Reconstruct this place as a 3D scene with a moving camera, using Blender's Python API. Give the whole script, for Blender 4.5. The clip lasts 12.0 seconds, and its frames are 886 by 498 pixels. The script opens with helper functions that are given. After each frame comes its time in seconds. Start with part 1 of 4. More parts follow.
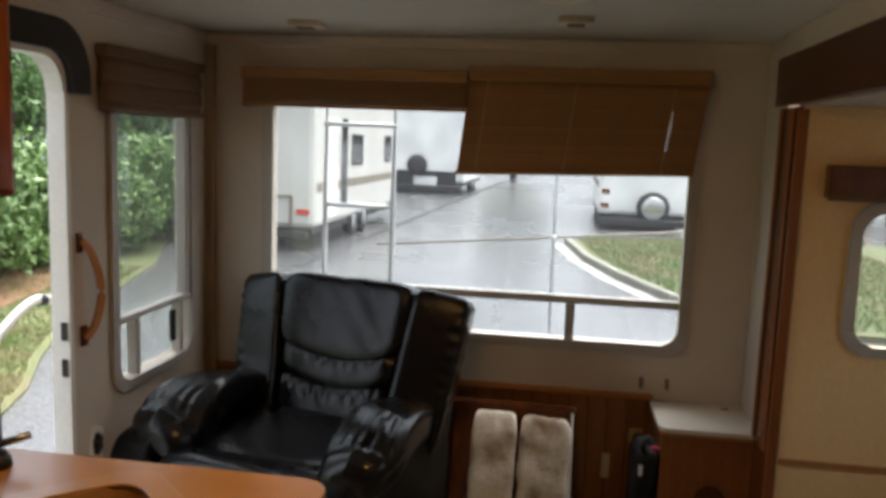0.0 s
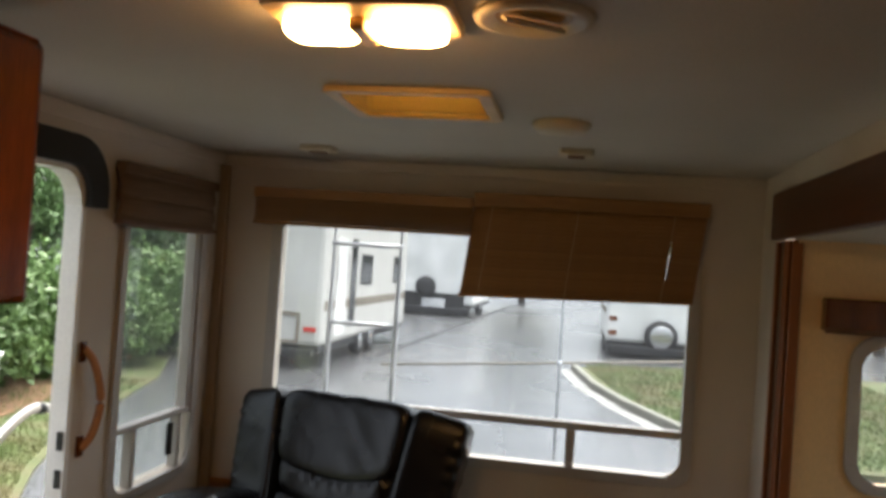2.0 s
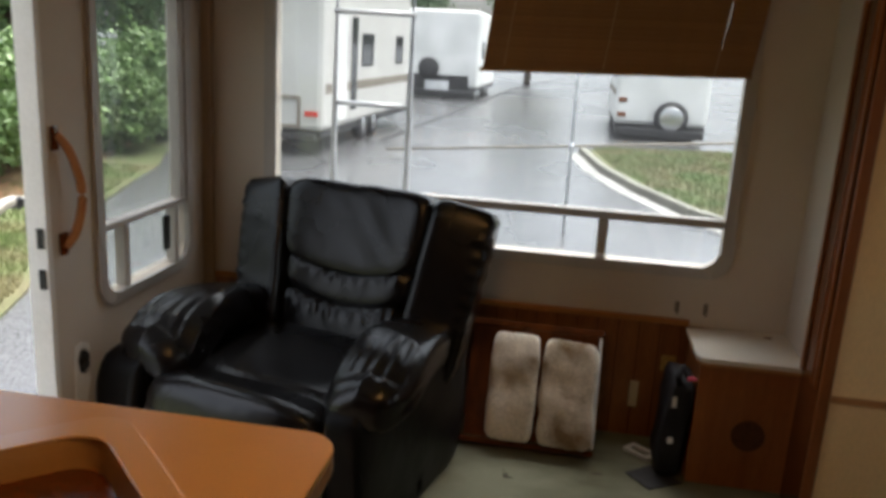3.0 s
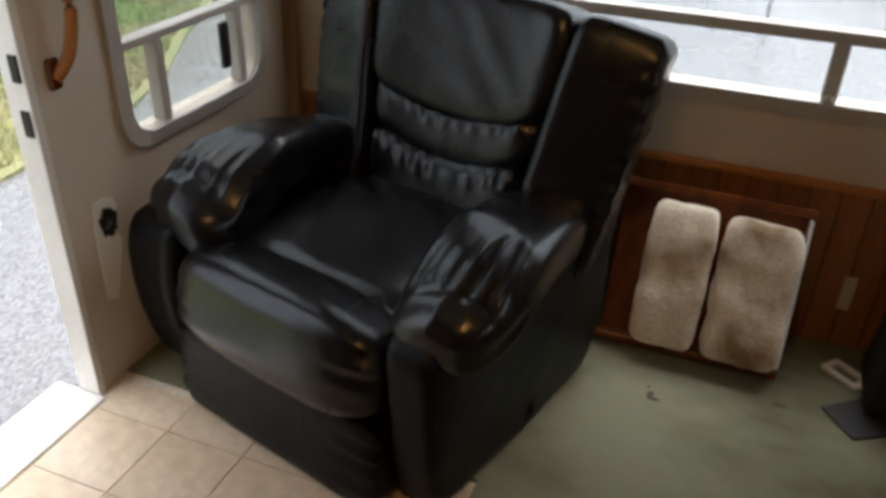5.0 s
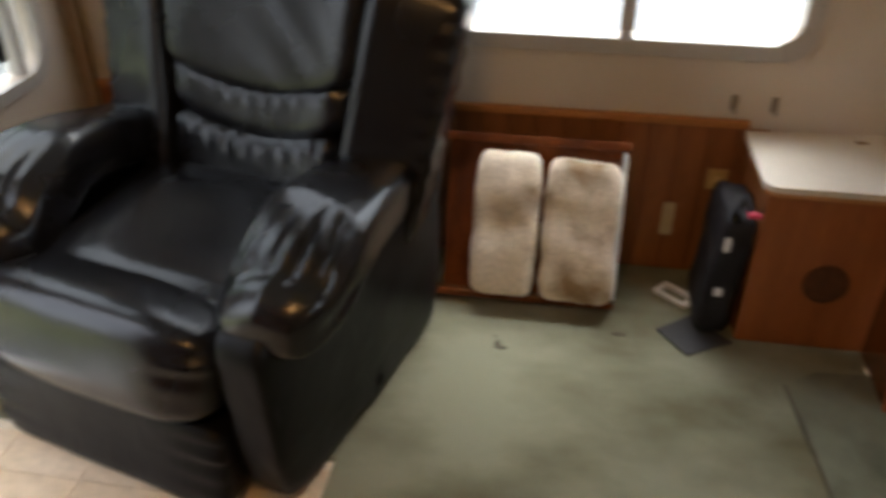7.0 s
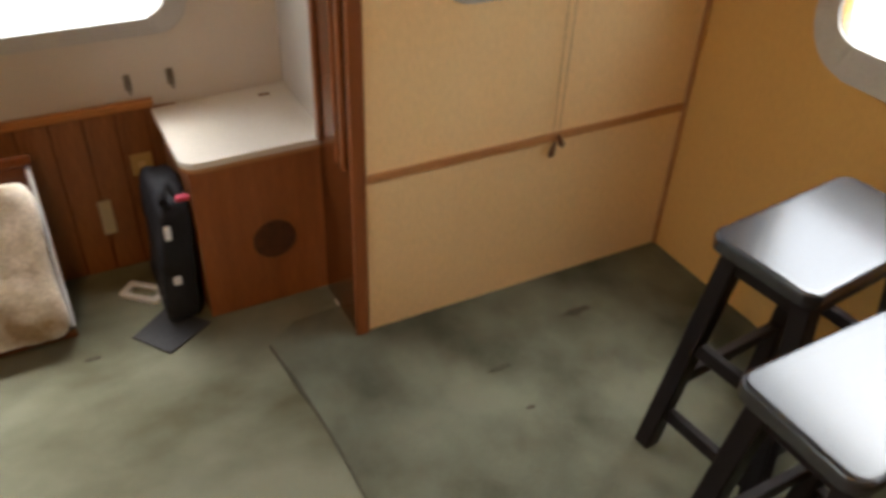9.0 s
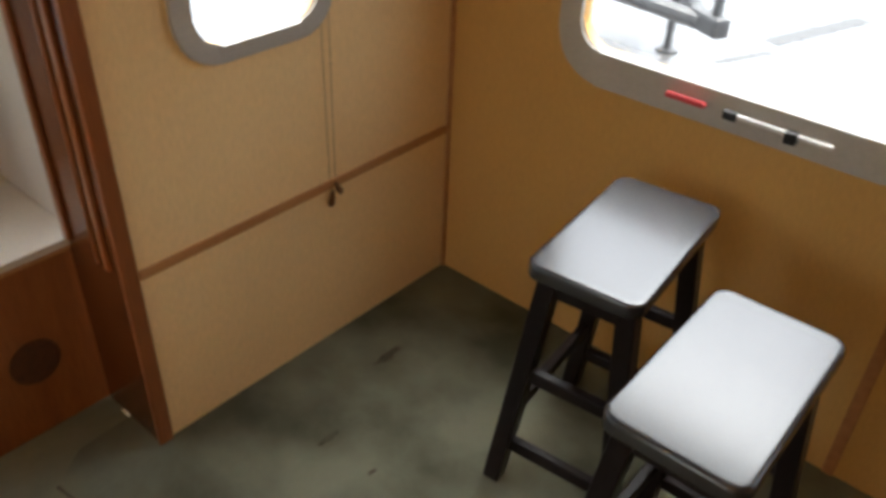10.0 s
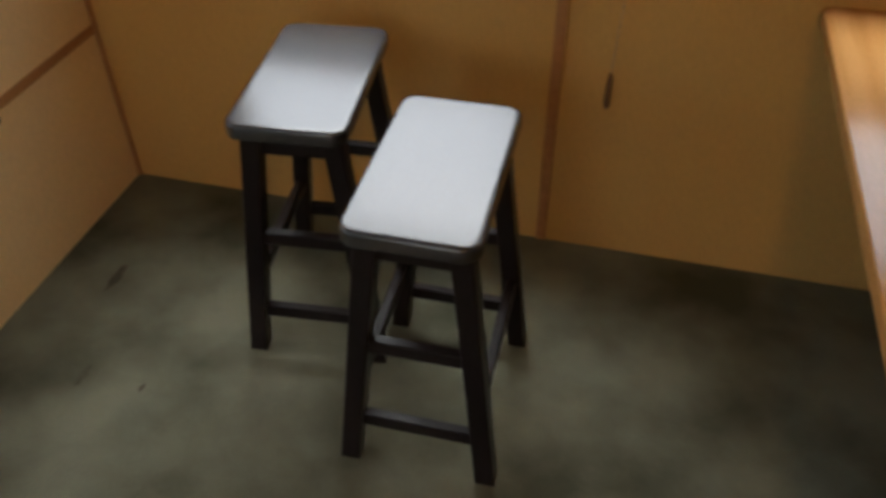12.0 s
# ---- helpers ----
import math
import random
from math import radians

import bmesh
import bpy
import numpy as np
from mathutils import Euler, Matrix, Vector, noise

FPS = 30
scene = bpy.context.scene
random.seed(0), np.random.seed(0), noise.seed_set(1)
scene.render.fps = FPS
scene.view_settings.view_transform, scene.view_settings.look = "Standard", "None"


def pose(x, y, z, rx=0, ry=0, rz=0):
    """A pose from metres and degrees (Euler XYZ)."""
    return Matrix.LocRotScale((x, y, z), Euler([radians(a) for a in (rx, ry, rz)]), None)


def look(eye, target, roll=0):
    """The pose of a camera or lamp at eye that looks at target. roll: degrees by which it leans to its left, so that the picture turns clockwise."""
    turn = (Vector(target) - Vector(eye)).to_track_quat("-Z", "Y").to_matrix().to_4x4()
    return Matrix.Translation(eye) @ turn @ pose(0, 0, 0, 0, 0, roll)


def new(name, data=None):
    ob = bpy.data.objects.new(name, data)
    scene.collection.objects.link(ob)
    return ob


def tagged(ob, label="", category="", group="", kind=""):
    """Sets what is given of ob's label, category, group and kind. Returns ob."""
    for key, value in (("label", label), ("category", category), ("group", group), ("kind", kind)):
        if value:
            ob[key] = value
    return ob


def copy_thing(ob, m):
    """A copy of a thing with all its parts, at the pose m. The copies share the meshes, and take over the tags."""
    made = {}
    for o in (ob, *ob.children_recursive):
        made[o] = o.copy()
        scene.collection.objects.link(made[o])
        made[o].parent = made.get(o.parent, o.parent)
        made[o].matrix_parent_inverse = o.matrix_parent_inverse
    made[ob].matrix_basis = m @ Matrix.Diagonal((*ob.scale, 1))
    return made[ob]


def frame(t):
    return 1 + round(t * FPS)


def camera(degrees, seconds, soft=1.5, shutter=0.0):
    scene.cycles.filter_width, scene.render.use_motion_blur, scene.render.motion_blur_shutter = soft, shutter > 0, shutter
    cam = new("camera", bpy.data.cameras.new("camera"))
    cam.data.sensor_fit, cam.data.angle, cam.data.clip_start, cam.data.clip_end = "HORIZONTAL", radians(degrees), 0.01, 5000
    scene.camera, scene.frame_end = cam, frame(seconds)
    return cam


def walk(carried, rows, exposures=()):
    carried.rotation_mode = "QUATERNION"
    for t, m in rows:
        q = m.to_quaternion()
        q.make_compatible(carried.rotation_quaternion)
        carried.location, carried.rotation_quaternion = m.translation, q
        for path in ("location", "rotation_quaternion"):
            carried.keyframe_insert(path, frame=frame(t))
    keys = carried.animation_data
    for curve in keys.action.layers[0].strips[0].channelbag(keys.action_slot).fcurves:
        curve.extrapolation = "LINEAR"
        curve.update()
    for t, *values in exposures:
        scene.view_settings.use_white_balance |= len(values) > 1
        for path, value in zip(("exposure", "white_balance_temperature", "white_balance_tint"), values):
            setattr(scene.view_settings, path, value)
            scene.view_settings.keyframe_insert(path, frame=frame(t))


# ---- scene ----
SKY, SUN, LAMP = 0.15, 1.5, 13.0
cam = camera(57.0, 12.0, soft=3.6, shutter=0.5)
PATH = [
    (0, (1.589, 0.933, 1.555), (1.298, 2.894, 1.29), 2.1),
    (0.5, (1.619, 0.927, 1.551), (1.307, 2.887, 1.301), 1.5),
    (1, (1.628, 0.913, 1.547), (1.315, 2.876, 1.332), 1.6),
    (1.5, (1.613, 0.895, 1.553), (1.292, 2.869, 1.568), 2.2),
    (2, (1.62, 0.893, 1.554), (1.291, 2.866, 1.586), 3.8),
    (2.5, (1.584, 0.986, 1.536), (1.25, 2.914, 1.121), 3.3),
    (3, (1.493, 1.244, 1.507), (1.2, 3.161, 1.018), 3.4),
    (3.5, (1.475, 1.508, 1.459), (1.159, 3.355, 0.762), 1.6),
    (5.5, (1.425, 2.179, 1.46), (0.773, 3.762, 0.426), 2.5),
    (6, (1.433, 2.185, 1.455), (0.808, 3.769, 0.407), 2.9),
    (6.5, (1.364, 2.156, 1.438), (0.858, 3.756, 0.35), 2.2),
    (7, (1.492, 2.174, 1.444), (1.222, 3.834, 0.361), 0.1),
    (9, (1.741, 2.293, 1.499), (2.521, 3.704, 0.314), 2.5),
    (9.5, (1.767, 2.353, 1.497), (2.732, 3.64, 0.308), 3.1),
    (10, (1.747, 2.487, 1.513), (3.008, 3.54, 0.372), 2.5),
    (10.5, (1.696, 2.611, 1.51), (3.033, 3.493, 0.312), -0.1),
    (11, (1.694, 2.615, 1.479), (3.017, 3.308, 0.149), 0.6),
    (11.5, (1.684, 2.515, 1.473), (3.077, 3.05, 0.142), 0.5),
    (12, (1.658, 2.439, 1.463), (3.103, 2.82, 0.134), -0.4),
]
EXPO = [(0, 2.2), (1.5, 2.1), (3.0, 2.02), (3.5, 2.14), (5.5, 2.48), (6.0, 2.5), (6.5, 3.0), (7.0, 3.28), (9.0, 3.62), (10.0, 3.15), (11.0, 3.2), (12, 2.95)]
walk(cam, [(t, look(eye, target, roll)) for t, eye, target, roll in PATH], EXPO)

# ---- world, sun, lamps ----
world = bpy.data.worlds.new("world")
scene.world = world
world.use_nodes = True
_n, _l = world.node_tree.nodes, world.node_tree.links
_bg = _n["Background"]
_sky = _n.new("ShaderNodeTexSky")
_sky.sky_type, _sky.sun_disc = "NISHITA", False
_sky.sun_elevation, _sky.sun_rotation = radians(75), radians(60)
_sky.air_density, _sky.dust_density, _sky.ozone_density = 1.0, 6.0, 1.0
_hsv = _n.new("ShaderNodeHueSaturation")
_hsv.inputs["Saturation"].default_value = 0.4
_l.new(_sky.outputs[0], _hsv.inputs["Color"])
_l.new(_hsv.outputs[0], _bg.inputs["Color"])
_bg.inputs["Strength"].default_value = SKY
_sun = new("sun", bpy.data.lights.new("sun", "SUN"))
_sun.data.energy, _sun.data.angle, _sun.data.color = SUN, radians(70), (1.0, 0.98, 0.95)
_sun.matrix_world = look((0, 0, 30), (-4, -2, 12))


# ---- materials ----
def mat(name, c, c2=None, rough=0.5, scale=5.0, stretch=(1, 1, 1), bump=0.15, fine=120.0, metal=0.0, rough2=None,
        speck=0.25, contrast=(0.35, 0.65), rand=0.0, sheen=0.0, coat=0.0, spec=0.5, crease=0.0):
    """Two colours mixed by a broad noise, a fine grain over them, uneven gloss and fine relief."""
    m = bpy.data.materials.new(name)
    m.use_nodes = True
    n, l = m.node_tree.nodes, m.node_tree.links
    b = n["Principled BSDF"]
    c2 = c2 or tuple(v * 0.8 for v in c)
    tc = n.new("ShaderNodeTexCoord")
    mp = n.new("ShaderNodeMapping")
    mp.inputs["Scale"].default_value = stretch
    l.new(tc.outputs["Object"], mp.inputs[0])
    big = n.new("ShaderNodeTexNoise")
    big.inputs["Scale"].default_value, big.inputs["Detail"].default_value = scale, 6
    l.new(mp.outputs[0], big.inputs[0])
    ramp = n.new("ShaderNodeMapRange")
    ramp.inputs[1].default_value, ramp.inputs[2].default_value = contrast
    l.new(big.outputs[0], ramp.inputs[0])
    mix = n.new("ShaderNodeMix")
    mix.data_type = "RGBA"
    mix.inputs[6].default_value, mix.inputs[7].default_value = (*c, 1), (*c2, 1)
    l.new(ramp.outputs[0], mix.inputs[0])
    small = n.new("ShaderNodeTexNoise")
    small.inputs["Scale"].default_value, small.inputs["Detail"].default_value = fine, 3
    l.new(mp.outputs[0], small.inputs[0])
    val = n.new("ShaderNodeMapRange")
    val.inputs[1].default_value, val.inputs[2].default_value = 0.3, 0.7
    val.inputs[3].default_value, val.inputs[4].default_value = 1 - speck, 1 + speck
    l.new(small.outputs[0], val.inputs[0])
    hsv = n.new("ShaderNodeHueSaturation")
    l.new(mix.outputs[2], hsv.inputs["Color"])
    if rand:
        info = n.new("ShaderNodeObjectInfo")
        rr = n.new("ShaderNodeMapRange")
        rr.inputs[3].default_value, rr.inputs[4].default_value = 1 - rand, 1 + rand
        l.new(info.outputs["Random"], rr.inputs[0])
        mul = n.new("ShaderNodeMath")
        mul.operation = "MULTIPLY"
        l.new(rr.outputs[0], mul.inputs[0])
        l.new(val.outputs[0], mul.inputs[1])
        l.new(mul.outputs[0], hsv.inputs["Value"])
    else:
        l.new(val.outputs[0], hsv.inputs["Value"])
    l.new(hsv.outputs[0], b.inputs["Base Color"])
    rg = n.new("ShaderNodeMapRange")
    rg.inputs[3].default_value, rg.inputs[4].default_value = rough, rough if rough2 is None else rough2
    l.new(big.outputs[0], rg.inputs[0])
    l.new(rg.outputs[0], b.inputs["Roughness"])
    b.inputs["Metallic"].default_value = metal
    b.inputs["Coat Weight"].default_value = coat
    b.inputs["Sheen Weight"].default_value = sheen
    b.inputs["Specular IOR Level"].default_value = spec
    if bump:
        bp = n.new("ShaderNodeBump")
        bp.inputs["Strength"].default_value, bp.inputs["Distance"].default_value = bump, 0.004
        l.new(small.outputs[0], bp.inputs["Height"])
        l.new(bp.outputs[0], b.inputs["Normal"])
        if crease:
            fold = n.new("ShaderNodeTexNoise")
            fold.inputs["Scale"].default_value, fold.inputs["Detail"].default_value, fold.inputs["Distortion"].default_value = 11.0, 4, 1.2
            fm = n.new("ShaderNodeMapping")
            fm.inputs["Scale"].default_value = (1.6, 0.8, 0.8)
            l.new(tc.outputs["Object"], fm.inputs[0])
            l.new(fm.outputs[0], fold.inputs[0])
            fb = n.new("ShaderNodeBump")
            fb.inputs["Strength"].default_value, fb.inputs["Distance"].default_value = crease, 0.02
            l.new(fold.outputs[0], fb.inputs["Height"])
            l.new(fb.outputs[0], bp.inputs["Normal"])
    return m


def glass_mat(name, tint=(1, 1, 1)):
    m = bpy.data.materials.new(name)
    m.use_nodes = True
    n, l = m.node_tree.nodes, m.node_tree.links
    out = n["Material Output"]
    tr, gl, mx, fc, pw = (n.new(k) for k in ("ShaderNodeBsdfTransparent", "ShaderNodeBsdfGlossy", "ShaderNodeMixShader", "ShaderNodeLayerWeight", "ShaderNodeMath"))
    tr.inputs[0].default_value = (*tint, 1)
    gl.inputs["Roughness"].default_value = 0.02
    pw.operation, pw.inputs[1].default_value = "POWER", 5.0
    add = n.new("ShaderNodeMath")
    add.operation, add.inputs[1].default_value, add.inputs[2].default_value = "MULTIPLY_ADD", 0.9, 0.04
    l.new(fc.outputs["Facing"], pw.inputs[0])
    l.new(pw.outputs[0], add.inputs[0])
    l.new(add.outputs[0], mx.inputs[0])
    l.new(tr.outputs[0], mx.inputs[1])
    l.new(gl.outputs[0], mx.inputs[2])
    haze, hm = n.new("ShaderNodeBsdfTranslucent"), n.new("ShaderNodeMixShader")
    haze.inputs[0].default_value = (0.85, 0.87, 0.9, 1)
    hm.inputs[0].default_value = 0.014
    l.new(mx.outputs[0], hm.inputs[1])
    l.new(haze.outputs[0], hm.inputs[2])
    l.new(hm.outputs[0], out.inputs["Surface"])
    return m


def translucent_mat(name, col):
    m = bpy.data.materials.new(name)
    m.use_nodes = True
    n, l = m.node_tree.nodes, m.node_tree.links
    tl, hm = n.new("ShaderNodeBsdfTranslucent"), n.new("ShaderNodeMixShader")
    tl.inputs[0].default_value = (*col, 1)
    n["Principled BSDF"].inputs["Base Color"].default_value = (*col, 1)
    hm.inputs[0].default_value = 0.35
    l.new(n["Principled BSDF"].outputs[0], hm.inputs[1])
    l.new(tl.outputs[0], hm.inputs[2])
    l.new(hm.outputs[0], n["Material Output"].inputs["Surface"])
    return m


def glow_mat(name, c, strength):
    m = bpy.data.materials.new(name)
    m.use_nodes = True
    b = m.node_tree.nodes["Principled BSDF"]
    b.inputs["Base Color"].default_value = (0.8, 0.75, 0.6, 1)
    b.inputs["Emission Color"].default_value, b.inputs["Emission Strength"].default_value = (*c, 1), strength
    return m


M_WALL = mat("wallpaper", (0.60, 0.54, 0.46), (0.52, 0.46, 0.39), 0.75, 1.6, bump=0.08, fine=220, speck=0.06)
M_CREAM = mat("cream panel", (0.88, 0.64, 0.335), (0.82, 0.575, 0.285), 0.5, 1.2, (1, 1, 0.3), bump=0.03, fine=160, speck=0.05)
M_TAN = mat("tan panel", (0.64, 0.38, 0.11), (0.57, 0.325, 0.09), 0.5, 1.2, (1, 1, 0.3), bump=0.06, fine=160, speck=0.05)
M_CEIL = mat("ceiling vinyl", (0.54, 0.50, 0.42), (0.48, 0.44, 0.365), 0.7, 1.0, bump=0.1, fine=150, speck=0.06)
M_WOOD = mat("cherry wood", (0.14, 0.036, 0.008), (0.085, 0.020, 0.005), 0.25, 3.0, (6, 6, 0.5), bump=0.08, fine=40, speck=0.2, coat=0.3)
M_PLANK = mat("wainscot wood", (0.28, 0.105, 0.032), (0.19, 0.066, 0.020), 0.4, 3.0, (6, 6, 0.5), bump=0.08, fine=40, speck=0.2, rand=0.18)
# cherry wood darkened for the header, its shade put into the colour
M_SHADEDWOOD = mat("shaded header wood", (0.085, 0.024, 0.008), (0.055, 0.015, 0.005), 0.35, 3.0, (6, 0.5, 6), bump=0.06, fine=40, speck=0.2)
M_CAB = mat("cabinet wood", (0.30, 0.10, 0.028), (0.22, 0.068, 0.018), 0.4, 3.0, (6, 6, 0.5), bump=0.06, fine=40, speck=0.15)
M_HONEY = mat("honey oak", (0.42, 0.17, 0.045), (0.34, 0.125, 0.03), 0.35, 3.0, (0.6, 6, 6), bump=0.06, fine=40, speck=0.15)
M_STRIP = mat("trim wood", (0.45, 0.22, 0.08), (0.38, 0.17, 0.06), 0.4, 6.0, (0.6, 6, 6), bump=0.05, speck=0.15)
M_TABLE = mat("table laminate", (0.55, 0.30, 0.11), (0.42, 0.20, 0.06), 0.16, 2.5, (0.5, 8, 8), bump=0.02, speck=0.15)
M_KTOP = mat("counter laminate", (0.60, 0.34, 0.125), (0.55, 0.30, 0.105), 0.26, 2.0, bump=0.02, fine=300, speck=0.05)
M_SINK = mat("sink acrylic", (0.62, 0.37, 0.16), (0.58, 0.34, 0.14), 0.25, 2.0, bump=0.01, fine=300, speck=0.04)
M_WHITE = mat("white laminate", (0.70, 0.66, 0.58), (0.63, 0.58, 0.50), 0.4, 2.5, bump=0.03, fine=200, speck=0.06)
M_FRAME = mat("window frame plastic", (0.48, 0.46, 0.43), (0.41, 0.39, 0.36), 0.45, 3.0, bump=0.03, speck=0.05)
M_JAMB = mat("white door frame", (0.80, 0.79, 0.75), (0.72, 0.70, 0.65), 0.4, 3.0, bump=0.03, speck=0.05)
M_CARPET = mat("worn carpet", (0.225, 0.23, 0.165), (0.105, 0.100, 0.060), 0.95, 2.6, (1, 1.5, 1), bump=0.4, fine=300, speck=0.16, contrast=(0.40, 0.70), spec=0.1)
# same carpet as M_CARPET, with the slide-out's shade put into a darker colour
M_CARPET_SHADED = mat("shaded slide carpet", (0.175, 0.182, 0.132), (0.068, 0.070, 0.047), 0.95, 3.0, (1.2, 1, 1), bump=0.4, fine=300, speck=0.16, contrast=(0.38, 0.68), spec=0.1)
M_TILE = mat("vinyl tile", (0.66, 0.55, 0.41), (0.54, 0.42, 0.28), 0.28, 3.5, bump=0.05, fine=26, speck=0.12, rand=0.08)
M_GROUT = mat("tile joint", (0.74, 0.66, 0.53), None, 0.8)
M_LEATHER = mat("black leather", (0.007, 0.007, 0.008), (0.004, 0.004, 0.005), 0.22, 3.0, bump=0.04, fine=260, speck=0.2, rough2=0.32, spec=0.42, crease=0.05)
M_VINYL = mat("black vinyl side", (0.005, 0.005, 0.0055), (0.0035, 0.0035, 0.004), 0.42, 3.0, bump=0.06, fine=180, speck=0.2, spec=0.16, crease=0.12)
M_BLIND = mat("blind wood", (0.31, 0.155, 0.055), (0.25, 0.12, 0.04), 0.5, 4.0, (0.5, 6, 6), bump=0.05, fine=60, speck=0.15, rand=0.12)
M_RATTAN = mat("woven shade", (0.17, 0.095, 0.045), (0.12, 0.065, 0.03), 0.85, 30, (0.3, 0.3, 6), bump=0.5, fine=120, speck=0.25)
M_BLACK = mat("black plastic", (0.012, 0.012, 0.013), None, 0.45, 4, bump=0.05)
M_RUBBER = mat("black rubber", (0.02, 0.02, 0.02), None, 0.8, 4, bump=0.3)
M_STOOL = mat("black stained wood", (0.010, 0.008, 0.009), (0.016, 0.012, 0.012), 0.30, 3.0, (4, 4, 0.6), bump=0.06, fine=60, speck=0.2, spec=0.14)
M_SEAT = mat("black lacquered seat", (0.02, 0.02, 0.024), (0.03, 0.03, 0.034), 0.20, 2.0, bump=0.003, fine=60, speck=0.2, rough2=0.30, spec=1.0)
M_CHROME = mat("steel", (0.62, 0.62, 0.62), None, 0.25, 4, metal=1.0, bump=0.02)
M_ALU = mat("ladder aluminium", (0.66, 0.68, 0.71), None, 0.4, 4, metal=0.35, bump=0.02)
M_PAD = mat("stained pad fabric", (0.66, 0.60, 0.50), (0.24, 0.165, 0.085), 0.95, 7.0, bump=0.5, fine=110, speck=0.16, contrast=(0.47, 0.68), sheen=0.2)
M_AMBER = mat("amber plastic", (0.72, 0.50, 0.22), None, 0.35, 5, bump=0.02, speck=0.05)
M_IVORY = mat("ivory plastic", (0.62, 0.55, 0.40), None, 0.45, 5, bump=0.02, speck=0.05)
M_YELLOW = mat("yellowed plastic", (0.55, 0.36, 0.12), None, 0.45, 5, bump=0.02, speck=0.05)
M_RED = mat("red plastic", (0.62, 0.05, 0.06), None, 0.35, 5, bump=0.02, speck=0.05)
M_PINK = mat("pink cloth", (0.55, 0.05, 0.10), None, 0.7, 5, bump=0.1)
M_BAG = mat("black nylon", (0.014, 0.014, 0.017), (0.018, 0.018, 0.021), 0.6, 8, bump=0.5, fine=300, spec=0.2)
M_MAT = mat("dark grey rubber", (0.035, 0.035, 0.038), None, 0.55, 8, bump=0.3)
M_GREY = mat("grey panel", (0.20, 0.17, 0.13), (0.16, 0.14, 0.11), 0.6, 2.0, bump=0.05, speck=0.06)
M_PAPER = mat("white label", (0.75, 0.75, 0.75), None, 0.6, 5, bump=0.02, speck=0.05)
M_CORD = mat("beige cord", (0.55, 0.40, 0.22), None, 0.8, 20, bump=0.1)
M_TASSEL = mat("brown wood tassel", (0.16, 0.07, 0.025), None, 0.5, 20)
M_STAIN = mat("dark carpet stain", (0.05, 0.045, 0.028), (0.075, 0.07, 0.045), 0.95, 20, bump=0.8, fine=260)
M_MESH = mat("speaker cloth", (0.10, 0.036, 0.014), (0.07, 0.026, 0.010), 0.9, 60, bump=0.5, fine=300)
M_ASPHALT = mat("wet asphalt", (0.095, 0.096, 0.098), (0.055, 0.056, 0.058), 0.10, 0.30, (1, 0.5, 1), bump=0.16, fine=90, speck=0.6, rough2=0.42)
M_TAR = mat("tar line", (0.012, 0.012, 0.013), None, 0.55, 3, bump=0.2)
M_GRASS = mat("lawn", (0.058, 0.085, 0.024), (0.098, 0.088, 0.043), 0.95, 1.1, bump=1.0, fine=45, speck=0.7, contrast=(0.3, 0.72))
M_BLADE = mat("grass blade", (0.10, 0.15, 0.038), (0.18, 0.165, 0.075), 0.6, 1.1, bump=0, contrast=(0.4, 0.6))
M_MULCH = mat("leaf litter", (0.15, 0.075, 0.035), (0.09, 0.05, 0.025), 0.95, 4, bump=1.0, fine=60, speck=0.5)
M_GUTTER = mat("gutter concrete", (0.27, 0.265, 0.25), (0.21, 0.205, 0.19), 0.6, 3, bump=0.3, fine=80)
M_KERB = mat("concrete kerb", (0.20, 0.195, 0.16), (0.13, 0.125, 0.10), 0.7, 3, bump=0.3, fine=80)
M_LEAF = mat("hedge leaf", (0.13, 0.22, 0.06), (0.07, 0.13, 0.035), 0.45, 1.3, bump=0, rand=0.25, contrast=(0.3, 0.7))
M_LEAF2 = mat("tree leaf", (0.08, 0.15, 0.045), (0.05, 0.10, 0.03), 0.5, 0.6, bump=0, rand=0.25, contrast=(0.3, 0.7))
M_BARK = mat("bark", (0.10, 0.075, 0.055), (0.06, 0.045, 0.033), 0.9, 6, (4, 4, 0.6), bump=0.8, fine=40)
M_COACH = mat("trailer white skin", (0.80, 0.80, 0.78), (0.62, 0.62, 0.60), 0.35, 0.8, bump=0.03, speck=0.04)
M_BEIGE = mat("trailer cream skin", (0.52, 0.51, 0.48), (0.46, 0.45, 0.42), 0.35, 0.8, bump=0.03, speck=0.04)
M_DARKGL = mat("dark window glass", (0.02, 0.022, 0.025), None, 0.08, 2, bump=0)
M_TYRE = mat("tyre rubber", (0.02, 0.02, 0.021), None, 0.75, 6, bump=0.3)
M_LENS2 = mat("amber lamp lens", (0.20, 0.07, 0.03), None, 0.2, 5, bump=0)
M_LENS = mat("red lamp lens", (0.55, 0.03, 0.025), None, 0.2, 5, bump=0)
M_CORNER = mat("corner moulding", (0.34, 0.25, 0.17), None, 0.6, 3, bump=0.03, speck=0.05)
M_GLASS = glass_mat("clear glass", (0.86, 0.88, 0.88))
M_TINT = glass_mat("dark tinted glass", (0.86, 0.88, 0.88))
M_SMOKE = glass_mat("tinted glass", (0.80, 0.82, 0.81))
M_HATCH = translucent_mat("amber hatch lid", (0.95, 0.78, 0.38))
M_LAMP = glow_mat("lamp lens", (1.0, 0.53, 0.18), LAMP)


